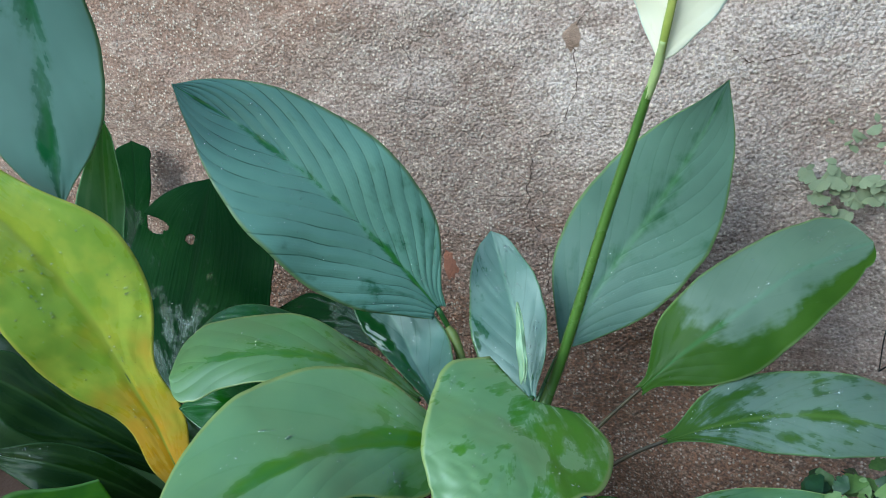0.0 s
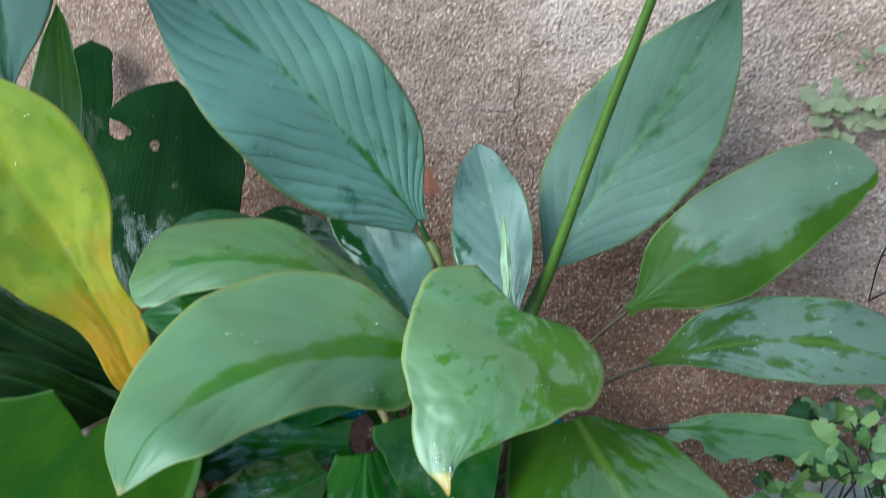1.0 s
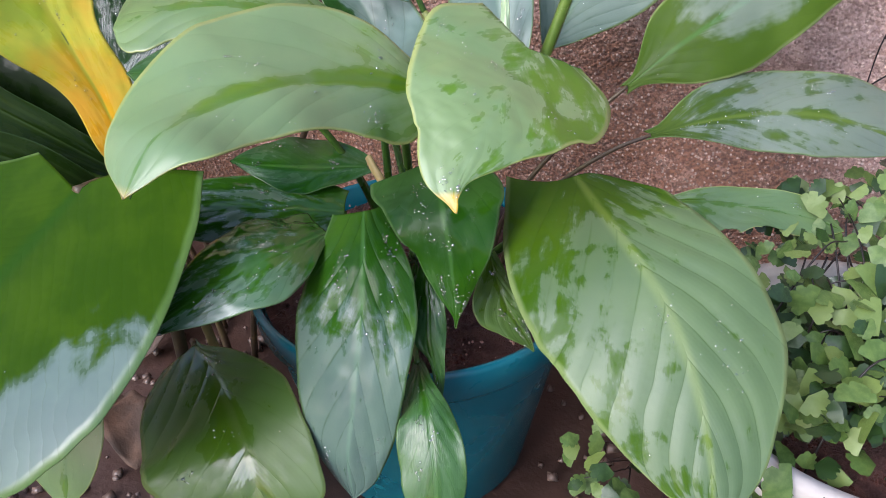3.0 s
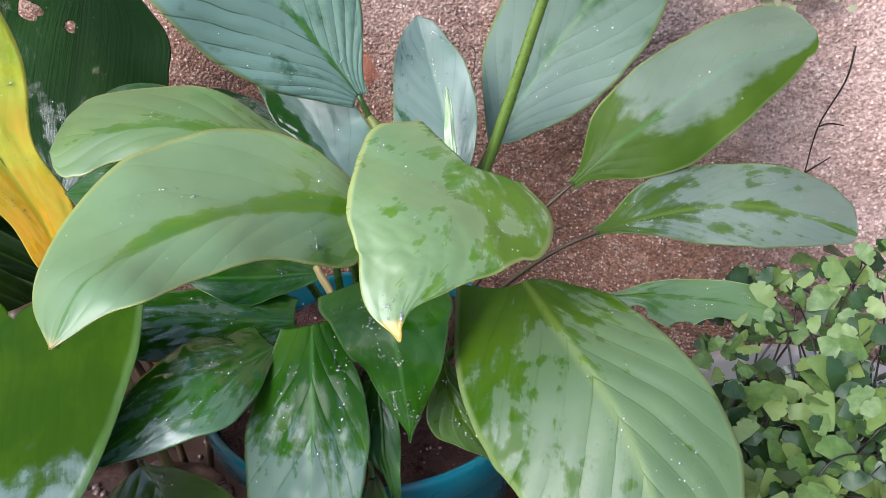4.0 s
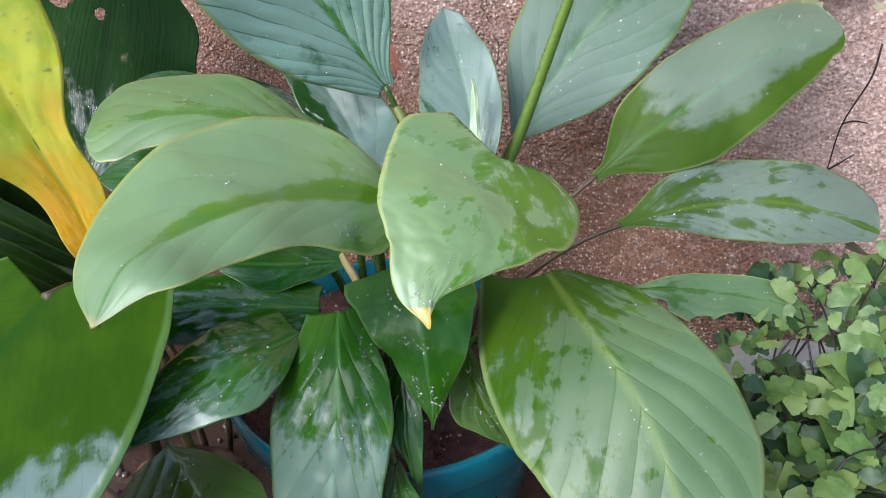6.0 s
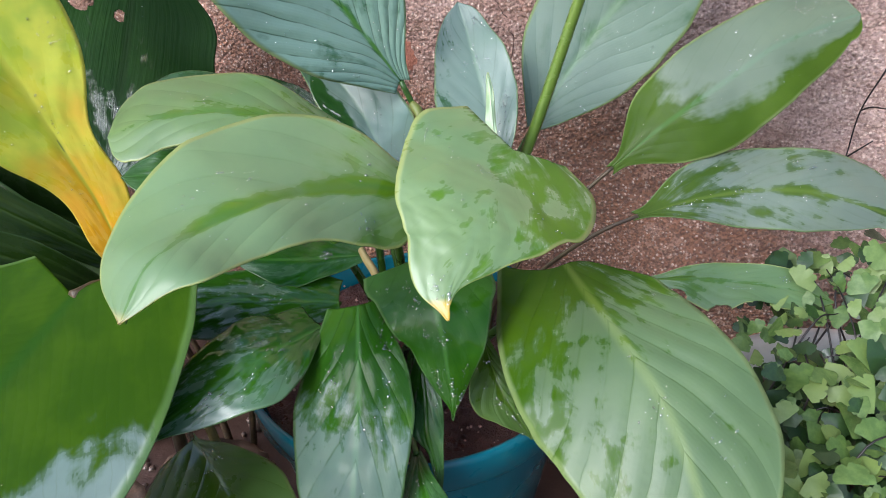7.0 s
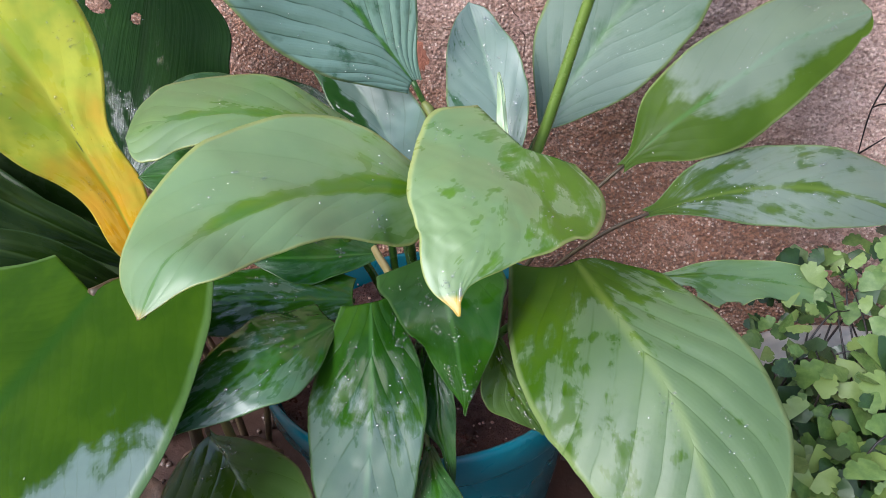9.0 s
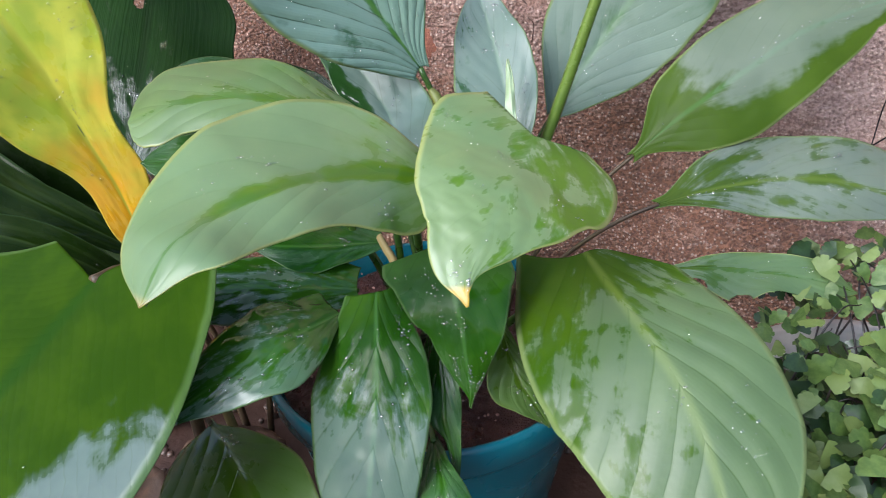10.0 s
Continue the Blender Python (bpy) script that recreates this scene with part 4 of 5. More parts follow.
lily_leaf(DEEP, (-0.03, 0.01), rib=[(-0.165, 0.500, 0.294), (-0.178, 0.492, 0.296), (-0.191, 0.483, 0.298), (-0.203, 0.474, 0.301), (-0.216, 0.466, 0.304), (-0.230, 0.460, 0.306), (-0.245, 0.455, 0.309)],
          n0=(0.000, -0.552, 0.834), n1=(0.000, -0.552, 0.834), fold=-6, lobe=0.004, skew=0, droop=0.003,
          a=(0.0133, 0.0231, 0.0275, 0.0269, 0.0237, 0.0183, 0.0081),
          b=(0.0070, 0.0121, 0.0162, 0.0191, 0.0174, 0.0095, 0.0031),
          seed=17, under=True, drops=16)
lily_leaf(DEEP, (0.0, -0.03), rib=[(-0.097, 0.430, 0.274), (-0.092, 0.418, 0.264), (-0.088, 0.408, 0.253), (-0.085, 0.400, 0.239), (-0.081, 0.395, 0.224), (-0.078, 0.392, 0.209), (-0.075, 0.390, 0.193)],
          n0=(0.000, -0.862, 0.507), n1=(0.000, -0.862, 0.507), fold=-6, lobe=0.004, skew=0, droop=0.003,
          a=(0.0057, 0.0112, 0.0122, 0.0119, 0.0038, 0.0021, 0.0008),
          b=(0.0042, 0.0093, 0.0103, 0.0096, 0.0074, 0.0048, 0.0018),
          seed=18, drops=6)
lily_leaf(DEEP, (0.0, -0.04), rib=[(-0.094, 0.400, 0.216), (-0.085, 0.384, 0.216), (-0.076, 0.368, 0.213), (-0.069, 0.354, 0.203), (-0.063, 0.342, 0.190), (-0.059, 0.332, 0.174), (-0.056, 0.325, 0.157)],
          n0=(0.101, -0.704, 0.704), n1=(0.101, -0.704, 0.704), fold=-5, lobe=0.004, skew=0, droop=0.003,
          a=(0.0053, 0.0148, 0.0185, 0.0220, 0.0214, 0.0196, 0.0071),
          b=(0.0047, 0.0072, 0.0131, 0.0178, 0.0188, 0.0166, 0.0097),
          seed=19, drops=19)
lily_leaf(OLIVE, (0.03, -0.02), rib=[(-0.061, 0.450, 0.273), (-0.056, 0.442, 0.267), (-0.050, 0.434, 0.261), (-0.044, 0.429, 0.252), (-0.037, 0.426, 0.244), (-0.030, 0.424, 0.235), (-0.024, 0.422, 0.226)],
          n0=(0.204, -0.612, 0.764), n1=(0.204, -0.612, 0.764), fold=4, lobe=0.004, skew=0, droop=0.003,
          a=(0.0072, 0.0111, 0.0188, 0.0207, 0.0144, 0.0082, 0.0029),
          b=(0.0044, 0.0068, 0.0079, 0.0078, 0.0066, 0.0039, 0.0013),
          seed=20, drops=38)
lily_leaf(SPEAR, None, rib=[(-0.081, 0.556, 0.355), (-0.082, 0.562, 0.363), (-0.084, 0.567, 0.370), (-0.086, 0.572, 0.378), (-0.088, 0.577, 0.386), (-0.090, 0.582, 0.395), (-0.092, 0.586, 0.403)],
          n0=(0.101, -0.858, 0.504), n1=(0.101, -0.858, 0.504), fold=-30, lobe=0.004, skew=0, droop=0,
          a=(0.0018, 0.0025, 0.0030, 0.0030, 0.0030, 0.0023, 0.0011),
          b=(0.0043, 0.0054, 0.0059, 0.0052, 0.0042, 0.0029, 0.0014),
          seed=21, label="pale furled young leaf", pleat=0.0)
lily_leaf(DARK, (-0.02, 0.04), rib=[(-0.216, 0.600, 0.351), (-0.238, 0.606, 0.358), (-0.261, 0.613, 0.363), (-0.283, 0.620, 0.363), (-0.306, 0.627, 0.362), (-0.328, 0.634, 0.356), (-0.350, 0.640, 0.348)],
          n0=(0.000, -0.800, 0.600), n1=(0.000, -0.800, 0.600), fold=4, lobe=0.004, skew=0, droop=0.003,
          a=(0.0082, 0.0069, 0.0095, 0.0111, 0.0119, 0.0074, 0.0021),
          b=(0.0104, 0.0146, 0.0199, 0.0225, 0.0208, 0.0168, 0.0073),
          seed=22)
# yellow-green node on the stalk of the ridged leaf, and a cut dry stalk
tube("stalk_node", [(-0.149, 0.582, 0.378), (-0.144, 0.580, 0.373), (-0.138, 0.575, 0.363), (-0.133, 0.570, 0.351)], (0.0026, 0.0040, 0.0036, 0.0028), NODE, lily, "swollen yellow-green stalk node")
tube("cut_stalk", [(-0.152, 0.475, 0.316), (-0.146, 0.470, 0.311), (-0.139, 0.465, 0.305), (-0.132, 0.460, 0.291)], (0.0035, 0.004, 0.004, 0.003), PETIOLE_DRY, lily, "cut pale yellow dry stalk", flat=0.6)


# ---------------------------------------------------------------- flower
tube("flower_stalk", [(-0.082, 0.560, 0.288), (-0.075, 0.590, 0.314), (-0.059, 0.605, 0.363), (-0.032, 0.615, 0.456), (-0.010, 0.615, 0.524), (-0.0005, 0.612, 0.553), (0.003, 0.611, 0.562)], (0.0050, 0.0046, 0.0042, 0.0037, 0.0032, 0.0026), STALK, lily, "tall straight green flower stalk")
tube("flower_neck", [(-0.001, 0.612, 0.550), (0.003, 0.611, 0.562), (0.0068, 0.610, 0.575), (0.010, 0.605, 0.588)], (0.0028, 0.0034, 0.0034, 0.0026), COLLAR, lily, "pale yellow-green neck below the white bract")
tube("bract_midrib", [(0.008, 0.607, 0.580), (0.012, 0.602, 0.597), (0.016, 0.598, 0.615), (0.019, 0.596, 0.636), (0.022, 0.596, 0.666)], (0.0026, 0.0030, 0.0028, 0.0022, 0.0012), BRACT_RIB, lily, "olive-green midrib on the bract", flat=0.5)
leaf(lily, WHITE, rib=[(0.007, 0.610, 0.575), (0.011, 0.607, 0.593), (0.015, 0.603, 0.611), (0.018, 0.601, 0.629), (0.020, 0.600, 0.648), (0.022, 0.600, 0.666), (0.022, 0.600, 0.685)],
     n0=(0.100, -0.652, 0.752), n1=(0.100, -0.652, 0.752), fold=-12,
     a=(0.0101, 0.0206, 0.0314, 0.0352, 0.0308, 0.0209, 0.0070),
     b=(0.0070, 0.0203, 0.0287, 0.0312, 0.0280, 0.0236, 0.0087),
     name="spathe", label="white flower bract with green midrib", pleat=0.0003, seed=80)
tube("spadix", [(0.007, 0.614, 0.577), (0.011, 0.628, 0.597), (0.014, 0.632, 0.621), (0.016, 0.633, 0.638)], (0.003, 0.0055, 0.0055, 0.003), SPADIX, lily, "knobbly greenish-yellow spadix")


# ---------------------------------------------------------------- plants beside the pot
second_lily = empty("broad_leaved_plant", (0, 0, 0))
tagged(second_lily, "broad-leaved green plant with a yellowing leaf, standing beside the pot", "plant")
strap_plant = empty("strap_leaved_plant", (0, 0, 0))
tagged(strap_plant, "dark green glossy plant growing in shade against the wall", "plant")
leaf(second_lily, YELLOW, rib=[(-0.325, 0.452, 0.295), (-0.331, 0.447, 0.345), (-0.339, 0.439, 0.393), (-0.349, 0.431, 0.441), (-0.367, 0.421, 0.487), (-0.389, 0.408, 0.530), (-0.416, 0.390, 0.567)],
          n0=(0.150, -0.699, 0.699), n1=(0.150, -0.699, 0.699), fold=12, lobe=0.004, skew=0, droop=0.003,
          a=(0.0130, 0.0270, 0.0270, 0.0470, 0.0520, 0.0290, 0.0180),
          b=(0.0170, 0.0205, 0.0420, 0.0490, 0.0467, 0.0349, 0.0156),
     seed=40, crumple=0.0010, label="yellowing leaf turning orange at its base", drops=60, wave=0.004, pleat=0.0002, pleats=7)
petiole(second_lily, [(-0.325, 0.452, 0.295), (-0.331, 0.447, 0.345)], (-0.30, 0.47, 0.0), PETIOLE_DRY, 0.004)
leaf(second_lily, FILMED, rib=[(-0.311, 0.384, 0.314), (-0.326, 0.354, 0.293), (-0.342, 0.323, 0.272), (-0.357, 0.293, 0.250), (-0.372, 0.264, 0.225), (-0.386, 0.237, 0.197), (-0.398, 0.212, 0.167)],
          n0=(-0.150, -0.500, 0.850), n1=(-0.150, -0.520, 0.835), fold=3, lobe=0.030, skew=-0.025, lobe_curve=0.6, droop=0.003,
          a=(0.0750, 0.1250, 0.1400, 0.1300, 0.1050, 0.0700, 0.0300),
          b=(0.1010, 0.1280, 0.1370, 0.1280, 0.1050, 0.0750, 0.0350), foot=0.75,
     seed=41, label="very broad smooth green leaf, sky sheen coloured onto its wet lower edge", pleat=0.0, drops=4, wave=0.0012)
petiole(second_lily, [(-0.311, 0.384, 0.314), (-0.326, 0.354, 0.293)], (-0.33, 0.45, 0.0), PETIOLE_BROWN, 0.005, 0.2)
leaf(second_lily, FRESH, rib=[(-0.384, 0.400, 0.217), (-0.370, 0.382, 0.197), (-0.358, 0.364, 0.176), (-0.350, 0.348, 0.152), (-0.346, 0.335, 0.125), (-0.346, 0.324, 0.097), (-0.348, 0.315, 0.068)],
          n0=(0.000, -0.600, 0.800), n1=(0.000, -0.600, 0.800), fold=5, lobe=0.004, skew=0, droop=0.003,
          a=(0.0138, 0.0340, 0.0422, 0.0462, 0.0464, 0.0469, 0.0203),
          b=(0.0076, 0.0217, 0.0272, 0.0308, 0.0330, 0.0246, 0.0082),
     seed=42, drops=16)
leaf(second_lily, OLIVE, rib=[(-0.265, 0.400, 0.186), (-0.245, 0.385, 0.186), (-0.225, 0.369, 0.185), (-0.206, 0.352, 0.183), (-0.189, 0.336, 0.174), (-0.176, 0.322, 0.158), (-0.167, 0.310, 0.137)],
          n0=(-0.050, -0.599, 0.799), n1=(-0.050, -0.599, 0.799), fold=6, lobe=0.004, skew=0, droop=0.003,
          a=(0.0495, 0.0635, 0.0698, 0.0712, 0.0707, 0.0636, 0.0575),
          b=(0.0043, 0.0181, 0.0311, 0.0416, 0.0442, 0.0453, 0.0405),
     seed=43, drops=22, pleat=0.0012)
petiole(second_lily, [(-0.265, 0.4, 0.186), (-0.245, 0.385, 0.186)], (-0.32, 0.47, 0.0), PETIOLE_BROWN)
leaf(second_lily, PALE, rib=[(-0.280, 0.400, 0.711), (-0.302, 0.415, 0.684), (-0.322, 0.428, 0.654), (-0.338, 0.437, 0.621), (-0.350, 0.443, 0.586), (-0.360, 0.447, 0.550), (-0.368, 0.450, 0.513)],
          n0=(0.202, -0.958, 0.202), n1=(0.202, -0.958, 0.202), fold=3, lobe=0.004, skew=0, droop=0.003,
          a=(0.0092, 0.0410, 0.0551, 0.0671, 0.0657, 0.0516, 0.0253),
          b=(0.0338, 0.0376, 0.0425, 0.0457, 0.0425, 0.0278, 0.0092),
     seed=44, drops=6)
leaf(strap_plant, RIMMED, rib=[(-0.427, 0.520, 0.392), (-0.425, 0.526, 0.419), (-0.426, 0.534, 0.445), (-0.431, 0.544, 0.470), (-0.433, 0.552, 0.496), (-0.432, 0.557, 0.523), (-0.427, 0.560, 0.550)],
          n0=(0.101, -0.858, 0.504), n1=(0.101, -0.858, 0.504), fold=10, lobe=0.004, skew=0, droop=0.003,
          a=(0.0100, 0.0121, 0.0156, 0.0178, 0.0189, 0.0167, 0.0101),
          b=(0.0148, 0.0254, 0.0296, 0.0292, 0.0258, 0.0160, 0.0053),
     seed=45)
petiole(strap_plant, [(-0.427, 0.52, 0.392), (-0.425, 0.526, 0.419)], (-0.36, 0.55, 0.0), PETIOLE_BROWN)
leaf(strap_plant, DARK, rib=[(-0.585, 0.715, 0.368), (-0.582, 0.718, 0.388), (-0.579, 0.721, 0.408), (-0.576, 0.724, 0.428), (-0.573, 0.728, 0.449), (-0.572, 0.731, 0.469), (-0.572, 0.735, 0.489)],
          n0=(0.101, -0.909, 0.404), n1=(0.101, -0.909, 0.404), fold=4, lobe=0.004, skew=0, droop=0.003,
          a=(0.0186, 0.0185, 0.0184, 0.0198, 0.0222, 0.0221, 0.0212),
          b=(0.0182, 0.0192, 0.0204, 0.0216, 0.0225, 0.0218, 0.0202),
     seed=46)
petiole(strap_plant, [(-0.585, 0.715, 0.368), (-0.582, 0.718, 0.388)], (-0.46, 0.68, 0.0), PETIOLE_BROWN)
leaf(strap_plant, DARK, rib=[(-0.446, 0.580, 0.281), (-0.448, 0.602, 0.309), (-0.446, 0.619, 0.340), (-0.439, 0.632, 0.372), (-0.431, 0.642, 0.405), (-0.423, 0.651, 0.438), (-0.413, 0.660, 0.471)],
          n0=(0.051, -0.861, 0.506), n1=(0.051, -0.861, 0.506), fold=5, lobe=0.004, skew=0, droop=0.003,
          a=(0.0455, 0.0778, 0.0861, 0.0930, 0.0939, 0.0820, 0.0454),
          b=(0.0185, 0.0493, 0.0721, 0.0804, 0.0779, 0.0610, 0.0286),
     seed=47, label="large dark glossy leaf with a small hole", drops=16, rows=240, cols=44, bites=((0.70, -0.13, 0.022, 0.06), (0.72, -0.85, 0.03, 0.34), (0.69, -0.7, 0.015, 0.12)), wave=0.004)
petiole(strap_plant, [(-0.446, 0.58, 0.281), (-0.448, 0.602, 0.309)], (-0.40, 0.60, 0.0), PETIOLE_BROWN)
leaf(strap_plant, DEEP, rib=[(-0.220, 0.530, 0.368), (-0.238, 0.522, 0.383), (-0.258, 0.514, 0.397), (-0.280, 0.507, 0.407), (-0.304, 0.501, 0.404), (-0.324, 0.495, 0.390), (-0.340, 0.490, 0.371)],
          n0=(0.000, -0.600, 0.800), n1=(0.000, -0.600, 0.800), fold=-4, lobe=0.004, skew=0, droop=0.003,
          a=(0.0109, 0.0168, 0.0193, 0.0167, 0.0125, 0.0101, 0.0060),
          b=(0.0085, 0.0107, 0.0130, 0.0138, 0.0210, 0.0194, 0.0082),
     seed=48)
petiole(strap_plant, [(-0.22, 0.53, 0.368), (-0.238, 0.522, 0.383)], (-0.34, 0.56, 0.0), PETIOLE_BROWN)
leaf(strap_plant, STRIPED, rib=[(-0.408, 0.520, 0.240), (-0.437, 0.513, 0.259), (-0.466, 0.506, 0.278), (-0.495, 0.499, 0.297), (-0.522, 0.492, 0.319), (-0.552, 0.486, 0.336), (-0.584, 0.480, 0.352)],
          n0=(0.100, -0.752, 0.652), n1=(0.100, -0.752, 0.652), fold=10, lobe=0.004, skew=0, droop=0.003,
          a=(0.0136, 0.0155, 0.0171, 0.0176, 0.0201, 0.0274, 0.0163),
          b=(0.0103, 0.0141, 0.0232, 0.0295, 0.0310, 0.0206, 0.0073),
     seed=49)
petiole(strap_plant, [(-0.408, 0.52, 0.24), (-0.437, 0.513, 0.259)], (-0.35, 0.54, 0.0), PETIOLE_BROWN)
leaf(strap_plant, STRIPED, rib=[(-0.480, 0.640, 0.170), (-0.540, 0.636, 0.190), (-0.600, 0.630, 0.208), (-0.660, 0.624, 0.224), (-0.715, 0.618, 0.234), (-0.770, 0.612, 0.240), (-0.825, 0.606, 0.240)],
          n0=(0.100, -0.796, 0.597), n1=(0.100, -0.796, 0.597), fold=6, lobe=0.004, skew=0, droop=0.003,
          a=(0.0250, 0.0450, 0.0580, 0.0620, 0.0580, 0.0460, 0.0250),
          b=(0.0250, 0.0480, 0.0650, 0.0700, 0.0640, 0.0480, 0.0250),
     seed=53, wave=0.003)
leaf(strap_plant, STRIPED, rib=[(-0.440, 0.575, 0.123), (-0.497, 0.575, 0.154), (-0.551, 0.574, 0.189), (-0.604, 0.570, 0.225), (-0.659, 0.567, 0.258), (-0.718, 0.563, 0.284), (-0.779, 0.560, 0.305)],
          n0=(0.100, -0.796, 0.597), n1=(0.100, -0.796, 0.597), fold=4, lobe=0.004, skew=0, droop=0.003,
          a=(0.0242, 0.0340, 0.0421, 0.0452, 0.0472, 0.0482, 0.0402),
          b=(0.0373, 0.0506, 0.0566, 0.0593, 0.0555, 0.0401, 0.0160),
     seed=50, wave=0.003)
leaf(strap_plant, STRIPED, rib=[(-0.382, 0.500, 0.205), (-0.397, 0.486, 0.230), (-0.416, 0.473, 0.254), (-0.440, 0.461, 0.273), (-0.467, 0.450, 0.286), (-0.499, 0.444, 0.290), (-0.531, 0.440, 0.293)],
          n0=(0.100, -0.752, 0.652), n1=(0.100, -0.752, 0.652), fold=10, lobe=0.004, skew=0, droop=0.003,
          a=(0.0093, 0.0138, 0.0174, 0.0194, 0.0177, 0.0110, 0.0038),
          b=(0.0188, 0.0212, 0.0243, 0.0254, 0.0235, 0.0141, 0.0049),
     seed=51, drops=12)
petiole(strap_plant, [(-0.382, 0.5, 0.205), (-0.397, 0.486, 0.23)], (-0.35, 0.52, 0.0), PETIOLE_BROWN)


def dry_leaf(x, y, turn, size):
    """A curled dead leaf on the ground."""
    verts, faces = [], []
    for i in range(13):
        s = i / 12
        for j in range(-3, 4):
            u = j / 3
            w = 0.22 * size * math.sin(math.pi * min(1, s * 0.95 + 0.03)) ** 0.7
            p = Vector((s * size, u * w, 0.012 + 0.02 * math.sin(s * 3.0) + 0.25 * w * u * u + 0.003 * math.sin(s * 20 + j)))
            p.rotate(Euler((0, 0, turn)))
            verts.append((x + p.x, y + p.y, p.z))
    for i in range(12):
        for j in range(6):
            faces.append((i * 7 + j, (i + 1) * 7 + j, (i + 1) * 7 + j + 1, i * 7 + j + 1))
    ob = mesh_object("dry_leaf", verts, faces, DRY_LEAF)
    thick = ob.modifiers.new("thickness", "SOLIDIFY")
    thick.thickness = 0.0008
    tagged(ob, "curled brown dead leaf lying on the damp ground", "dead leaf", group="dead leaves on the ground")


for x, y, turn, size in ((-0.40, 0.46, 0.7, 0.12), (-0.36, 0.40, 2.4, 0.10), (-0.31, 0.43, -0.4, 0.11), (-0.45, 0.52, 1.6, 0.12), (-0.30, 0.36, 1.0, 0.08)):
    dry_leaf(x, y, turn, size)


# ---------------------------------------------------------------- maidenhair fern in a pale pot
FERN_POT = (0.185, 0.500, 0.0)


def build_fern_pot():
    pot = empty("fern_pot", FERN_POT)
    lathe("body", [(0.08, 0.0), (0.084, 0.004), (0.108, 0.165), (0.118, 0.168), (0.1225, 0.175), (0.1235, 0.196), (0.121, 0.2), (0.113, 0.2), (0.110, 0.194), (0.106, 0.16), (0.08, 0.02)], (0, 0, 0), POT_PALE, pot, wobble=0.004)
    lathe("soil", [(0.02, 0.0), (0.1085, 0.0), (0.1085, 0.178), (0.05, 0.186), (0.01, 0.188)], (0, 0, 0), SOIL, pot, "dark damp soil")
    tagged(pot, "pale grey weathered round pot with thick rim, under fern", "plant pot")


build_fern_pot()


def leaflet_mesh(k):
    """A wedge-shaped fern leaflet with a lobed outer edge, about 1 m long, to be scaled."""
    rng = random.Random(50 + k)
    verts, faces = [Vector((0, 0, 0))], []
    count = 30
    spread = rng.uniform(1.05, 1.55)
    cuts = [(-0.75 + 1.5 * (i + rng.uniform(0.2, 0.8)) / 4, rng.uniform(0.03, 0.2), rng.uniform(0.03, 0.07)) for i in range(4)]
    for ring in (0, 1):
        for i in range(count + 1):
            t = i / count * 2 - 1
            a = t * spread
            r = 0.55
            if ring:
                r = 1.0 - 0.25 * t * t - sum(d * math.exp(-((t - c) / w) ** 2) for c, d, w in cuts) + rng.uniform(-0.02, 0.02)
            z = 0.12 * math.sin(a * 1.4 + k) * r + 0.05 * math.cos(a * 5) * ring - 0.14 * r * r
            verts.append(Vector((math.sin(a) * r, math.cos(a) * r, z)))
    for i in range(count):
        faces.append((0, 2 + i, 1 + i))
        b = 1 + count + 1
        faces.append((1 + i, 2 + i, b + 1 + i, b + i))
    me = bpy.data.meshes.new("leaflet")
    me.from_pydata([tuple(v) for v in verts], [], faces)
    me.polygons.foreach_set("use_smooth", [True] * len(me.polygons))
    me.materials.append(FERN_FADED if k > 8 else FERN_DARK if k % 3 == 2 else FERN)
    return me


LEAFLETS = [leaflet_mesh(k) for k in range(9)]
FADED = [leaflet_mesh(k) for k in range(9, 12)]


def add_leaflet(plant, rng, at, size, facing=(0.0, -0.5, 0.8), spread=0.45, forms=LEAFLETS):
    z = (Vector(facing) + Vector((rng.gauss(0, spread), rng.gauss(0, spread), rng.gauss(0, spread * 0.6)))).normalized()
    x = z.orthogonal().normalized()
    x = (Matrix.Rotation(rng.uniform(0, 2 * math.pi), 3, z) @ x)
    y = z.cross(x)
    ob = new("leaflet", rng.choice(forms))
    m = Matrix((x, y, z)).transposed().to_4x4()
    ob.matrix_basis = Matrix.Translation(at) @ m @ Matrix.Diagonal((size, size, size, 1))
    ob.parent = plant
    return ob


fern = empty("maidenhair_fern", (0, 0, 0))
tagged(fern, "maidenhair fern with small light-green fan leaflets and black stalks", "fern")


def fern_patch(corners, count, size, rng, facing=(0.0, -0.5, 0.8), depth=0.03, spread=0.45, forms=LEAFLETS, gap=None):
    """Leaflets scattered over a sloping patch, thinning at its borders."""
    tl, tr, bl, br = (Vector(p) for p in corners)
    for k in range(count):
        a, b = rng.random(), rng.random()
        while gap and gap[0] < a < gap[1] and gap[2] < b < gap[3] and rng.random() < 0.9:
            a, b = rng.random(), rng.random()
        p = tl.lerp(tr, a).lerp(bl.lerp(br, a), b)
        p += Vector((rng.gauss(0, 0.004), rng.uniform(-depth, depth * 0.3), rng.uniform(-depth, depth) * 0.5))
        add_leaflet(fern, rng, p, rng.uniform(*size), facing, spread, forms)


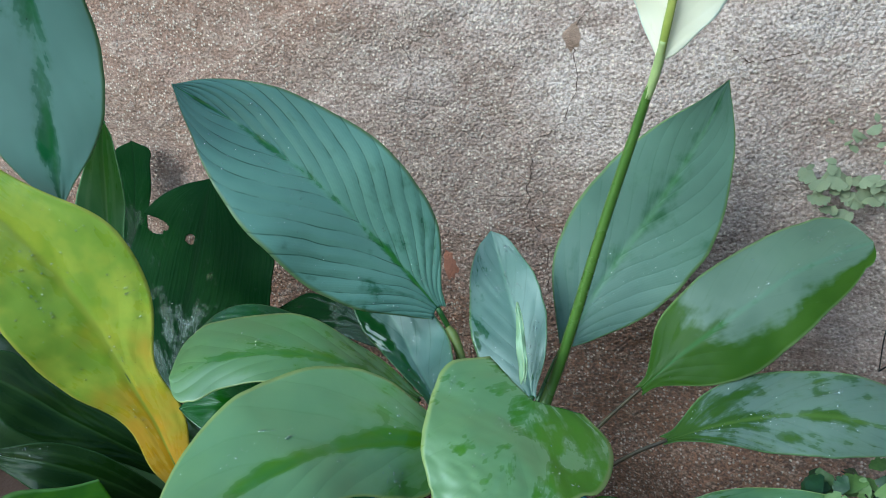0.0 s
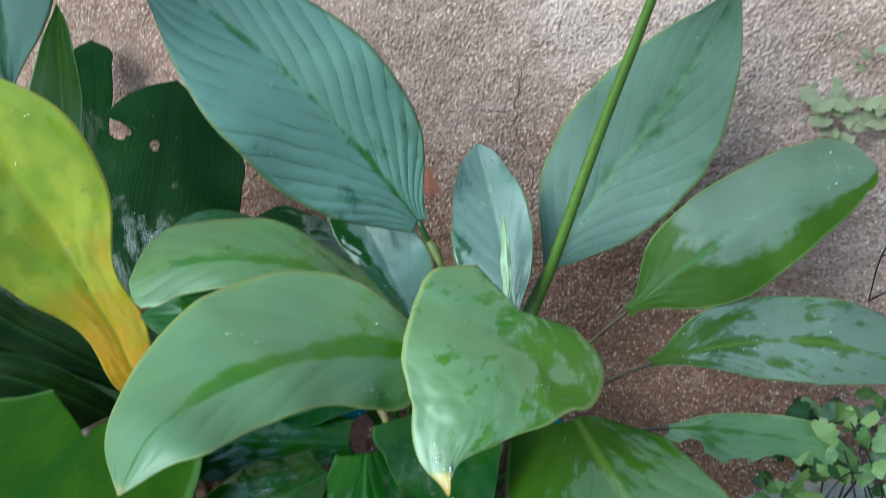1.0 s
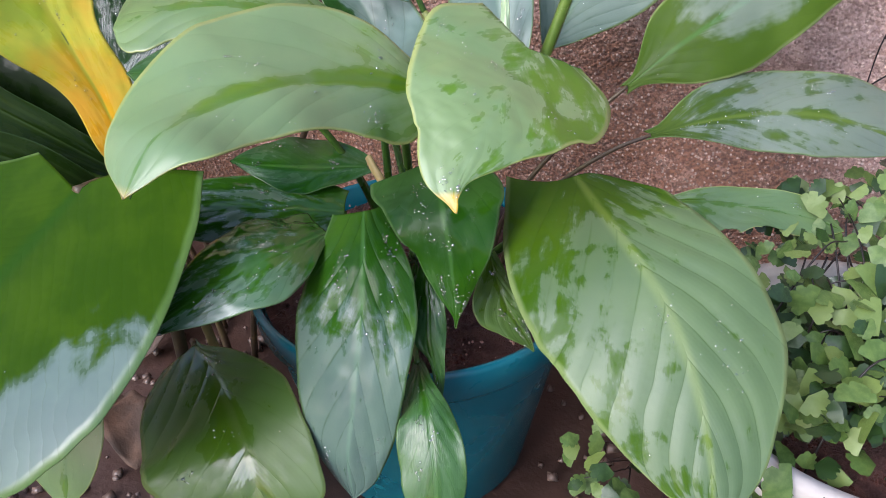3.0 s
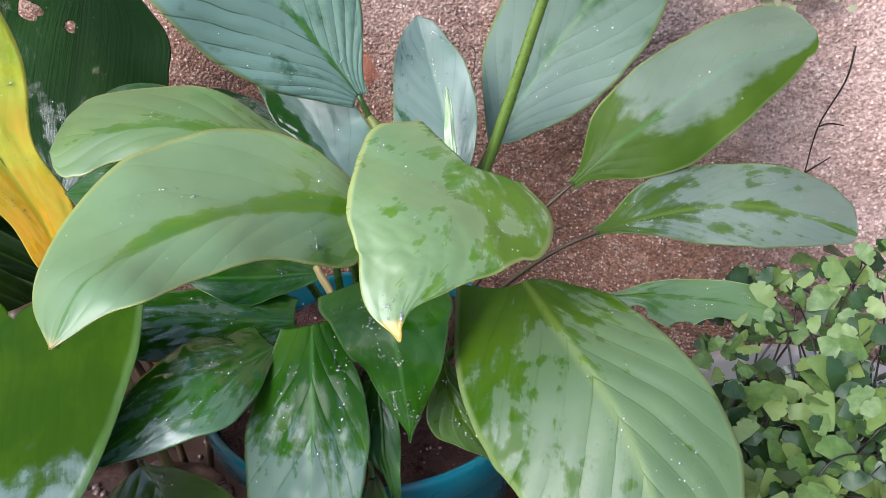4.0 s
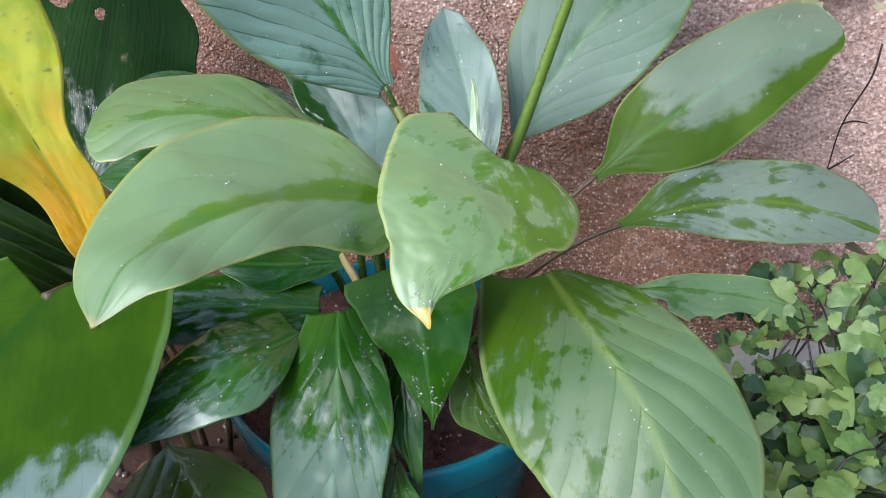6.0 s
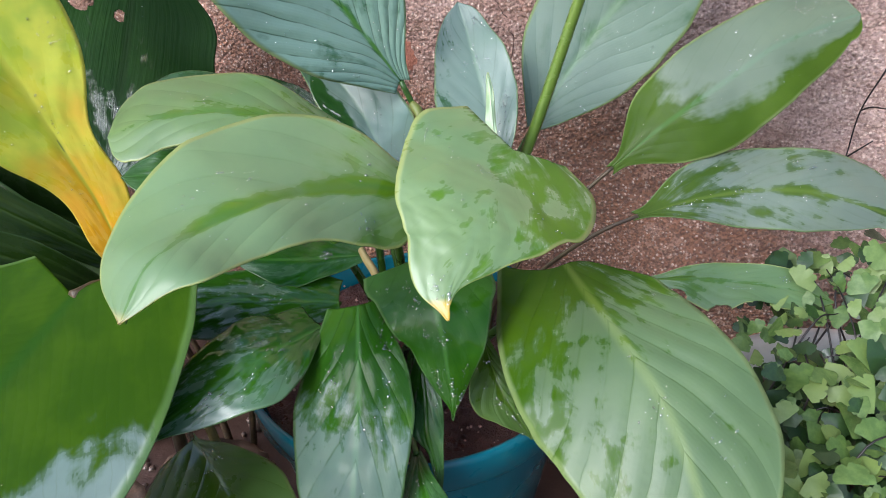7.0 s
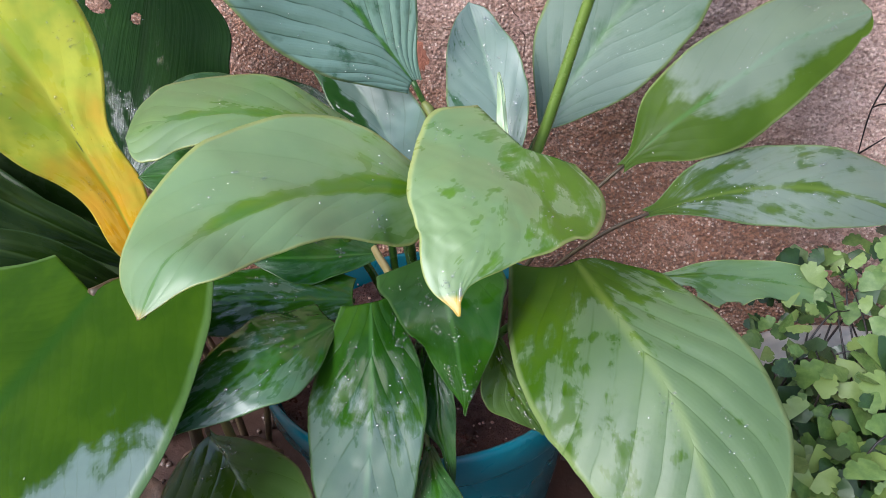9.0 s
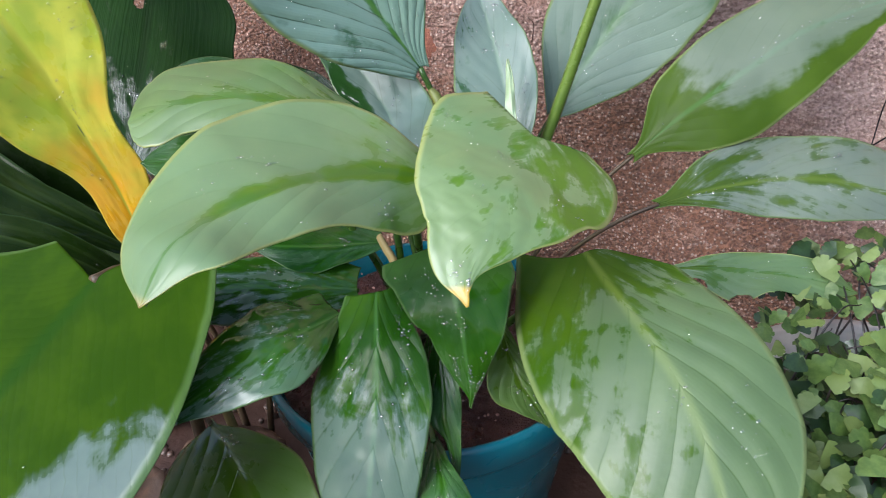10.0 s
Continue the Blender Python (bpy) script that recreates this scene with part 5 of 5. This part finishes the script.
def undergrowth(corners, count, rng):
    """Leaflets low in the fern, one mesh; their dark colour carries the shade."""
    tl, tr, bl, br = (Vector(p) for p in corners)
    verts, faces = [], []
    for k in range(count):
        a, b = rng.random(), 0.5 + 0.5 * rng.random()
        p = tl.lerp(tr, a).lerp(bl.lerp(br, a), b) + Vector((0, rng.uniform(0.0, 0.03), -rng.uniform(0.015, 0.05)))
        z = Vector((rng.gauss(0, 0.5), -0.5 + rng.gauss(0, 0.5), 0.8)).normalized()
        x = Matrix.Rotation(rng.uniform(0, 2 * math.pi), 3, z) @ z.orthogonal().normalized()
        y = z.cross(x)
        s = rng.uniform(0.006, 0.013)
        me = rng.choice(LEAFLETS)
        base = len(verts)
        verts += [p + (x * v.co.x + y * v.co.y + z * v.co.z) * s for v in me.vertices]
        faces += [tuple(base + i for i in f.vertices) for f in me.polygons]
    low = mesh_object("undergrowth", verts, faces, FERN_DARK, fern, "dark green leaflets low in the fern, shade in their colour")
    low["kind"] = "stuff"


def fern_stalks(corners, count, rng, foot):
    tl, tr, bl, br = (Vector(p) for p in corners)
    for k in range(count):
        a, b = rng.random(), rng.random()
        p = tl.lerp(tr, a).lerp(bl.lerp(br, a), b)
        f = Vector(foot) + Vector((rng.gauss(0, 0.03), rng.gauss(0, 0.03), 0))
        m = f.lerp(p, 0.55) + Vector((rng.gauss(0, 0.01), rng.gauss(0, 0.01), 0.03))
        tube("stalk", [f, m, p], (0.0009, 0.0007, 0.0004), WIRE, fern, sides=5)


rng = random.Random(11)
CANOPY = ((0.117, 0.630, 0.260), (0.231, 0.640, 0.293), (0.118, 0.430, 0.213), (0.213, 0.430, 0.244))
fern_patch(CANOPY, 300, (0.008, 0.016), rng, gap=(0.0, 0.62, 0.29, 0.47))
FRONT = ((0.108, 0.440, 0.222), (0.225, 0.440, 0.240), (0.094, 0.335, 0.110), (0.235, 0.335, 0.130))
fern_patch(FRONT, 125, (0.009, 0.017), rng)
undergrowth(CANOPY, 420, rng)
fern_stalks(CANOPY, 34, rng, (0.185, 0.50, 0.18))
WALL_PATCH = ((0.111, 0.752, 0.509), (0.169, 0.752, 0.513), (0.116, 0.740, 0.426), (0.180, 0.740, 0.428))
fern_patch(WALL_PATCH, 22, (0.005, 0.009), rng, (0, -0.7, 0.6), 0.008, 0.35, FADED)
fern_patch(((0.113, 0.748, 0.462), (0.172, 0.748, 0.462), (0.118, 0.742, 0.432), (0.182, 0.742, 0.430)), 26, (0.009, 0.013), rng, (0, -0.6, 0.7), 0.006, 0.25, FADED)
fern_patch(((0.096, 0.530, 0.262), (0.140, 0.530, 0.270), (0.092, 0.470, 0.262), (0.118, 0.470, 0.270)), 16, (0.007, 0.012), rng)
fern_patch(((0.086, 0.560, 0.250), (0.140, 0.560, 0.262), (0.092, 0.556, 0.238), (0.140, 0.556, 0.248)), 12, (0.005, 0.009), rng, depth=0.01)
LOW_PATCH = ((0.004, 0.450, 0.148), (0.037, 0.430, 0.158), (0.012, 0.420, 0.103), (0.058, 0.410, 0.116))
fern_patch(LOW_PATCH, 22, (0.008, 0.014), rng)
fern_stalks(LOW_PATCH, 5, rng, (0.10, 0.52, 0.0))
for twig in ([(0.184, 0.700, 0.413), (0.183, 0.700, 0.387), (0.173, 0.705, 0.348), (0.172, 0.710, 0.306)],
             [(0.173, 0.705, 0.348), (0.179, 0.700, 0.353), (0.187, 0.690, 0.356)],
             [(0.172, 0.710, 0.306), (0.186, 0.700, 0.326)],
             [(0.146, 0.600, 0.218), (0.143, 0.585, 0.201), (0.139, 0.570, 0.191)],
             [(0.158, 0.590, 0.222), (0.154, 0.580, 0.208), (0.152, 0.570, 0.202)],
             [(0.201, 0.570, 0.247), (0.186, 0.570, 0.223), (0.177, 0.560, 0.209)]):
    tube("stalk", twig, (0.0008, 0.0007, 0.0005), WIRE, fern, sides=6)


# ---------------------------------------------------------------- wet gravel between the pots
def build_gravel():
    rng = random.Random(21)
    verts, faces = [], []
    for k in range(700):
        x, y = rng.uniform(-0.5, 0.35), rng.uniform(0.25, 0.74)
        if (x - POT[0]) ** 2 + (y - POT[1]) ** 2 < 0.012 or (x - FERN_POT[0]) ** 2 + (y - FERN_POT[1]) ** 2 < 0.009:
            continue
        s = rng.uniform(0.0015, 0.007)
        base = len(verts)
        turn = Euler((rng.uniform(0, 3), rng.uniform(0, 3), rng.uniform(0, 3)))
        for i in (-1, 1):
            for j in (-1, 1):
                for q in (-1, 1):
                    v = Vector((i * rng.uniform(0.6, 1), j * rng.uniform(0.5, 0.8), q * rng.uniform(0.4, 0.7))) * s
                    v.rotate(turn)
                    verts.append(v + Vector((x, y, s * 0.4)))
        for f in ((0, 1, 3, 2), (4, 6, 7, 5), (0, 4, 5, 1), (2, 3, 7, 6), (0, 2, 6, 4), (1, 5, 7, 3)):
            faces.append(tuple(base + q for q in f))
    tagged(mesh_object("gravel", verts, faces, STONE), "scattered wet brown gravel on the ground", "gravel", kind="stuff")


build_gravel()
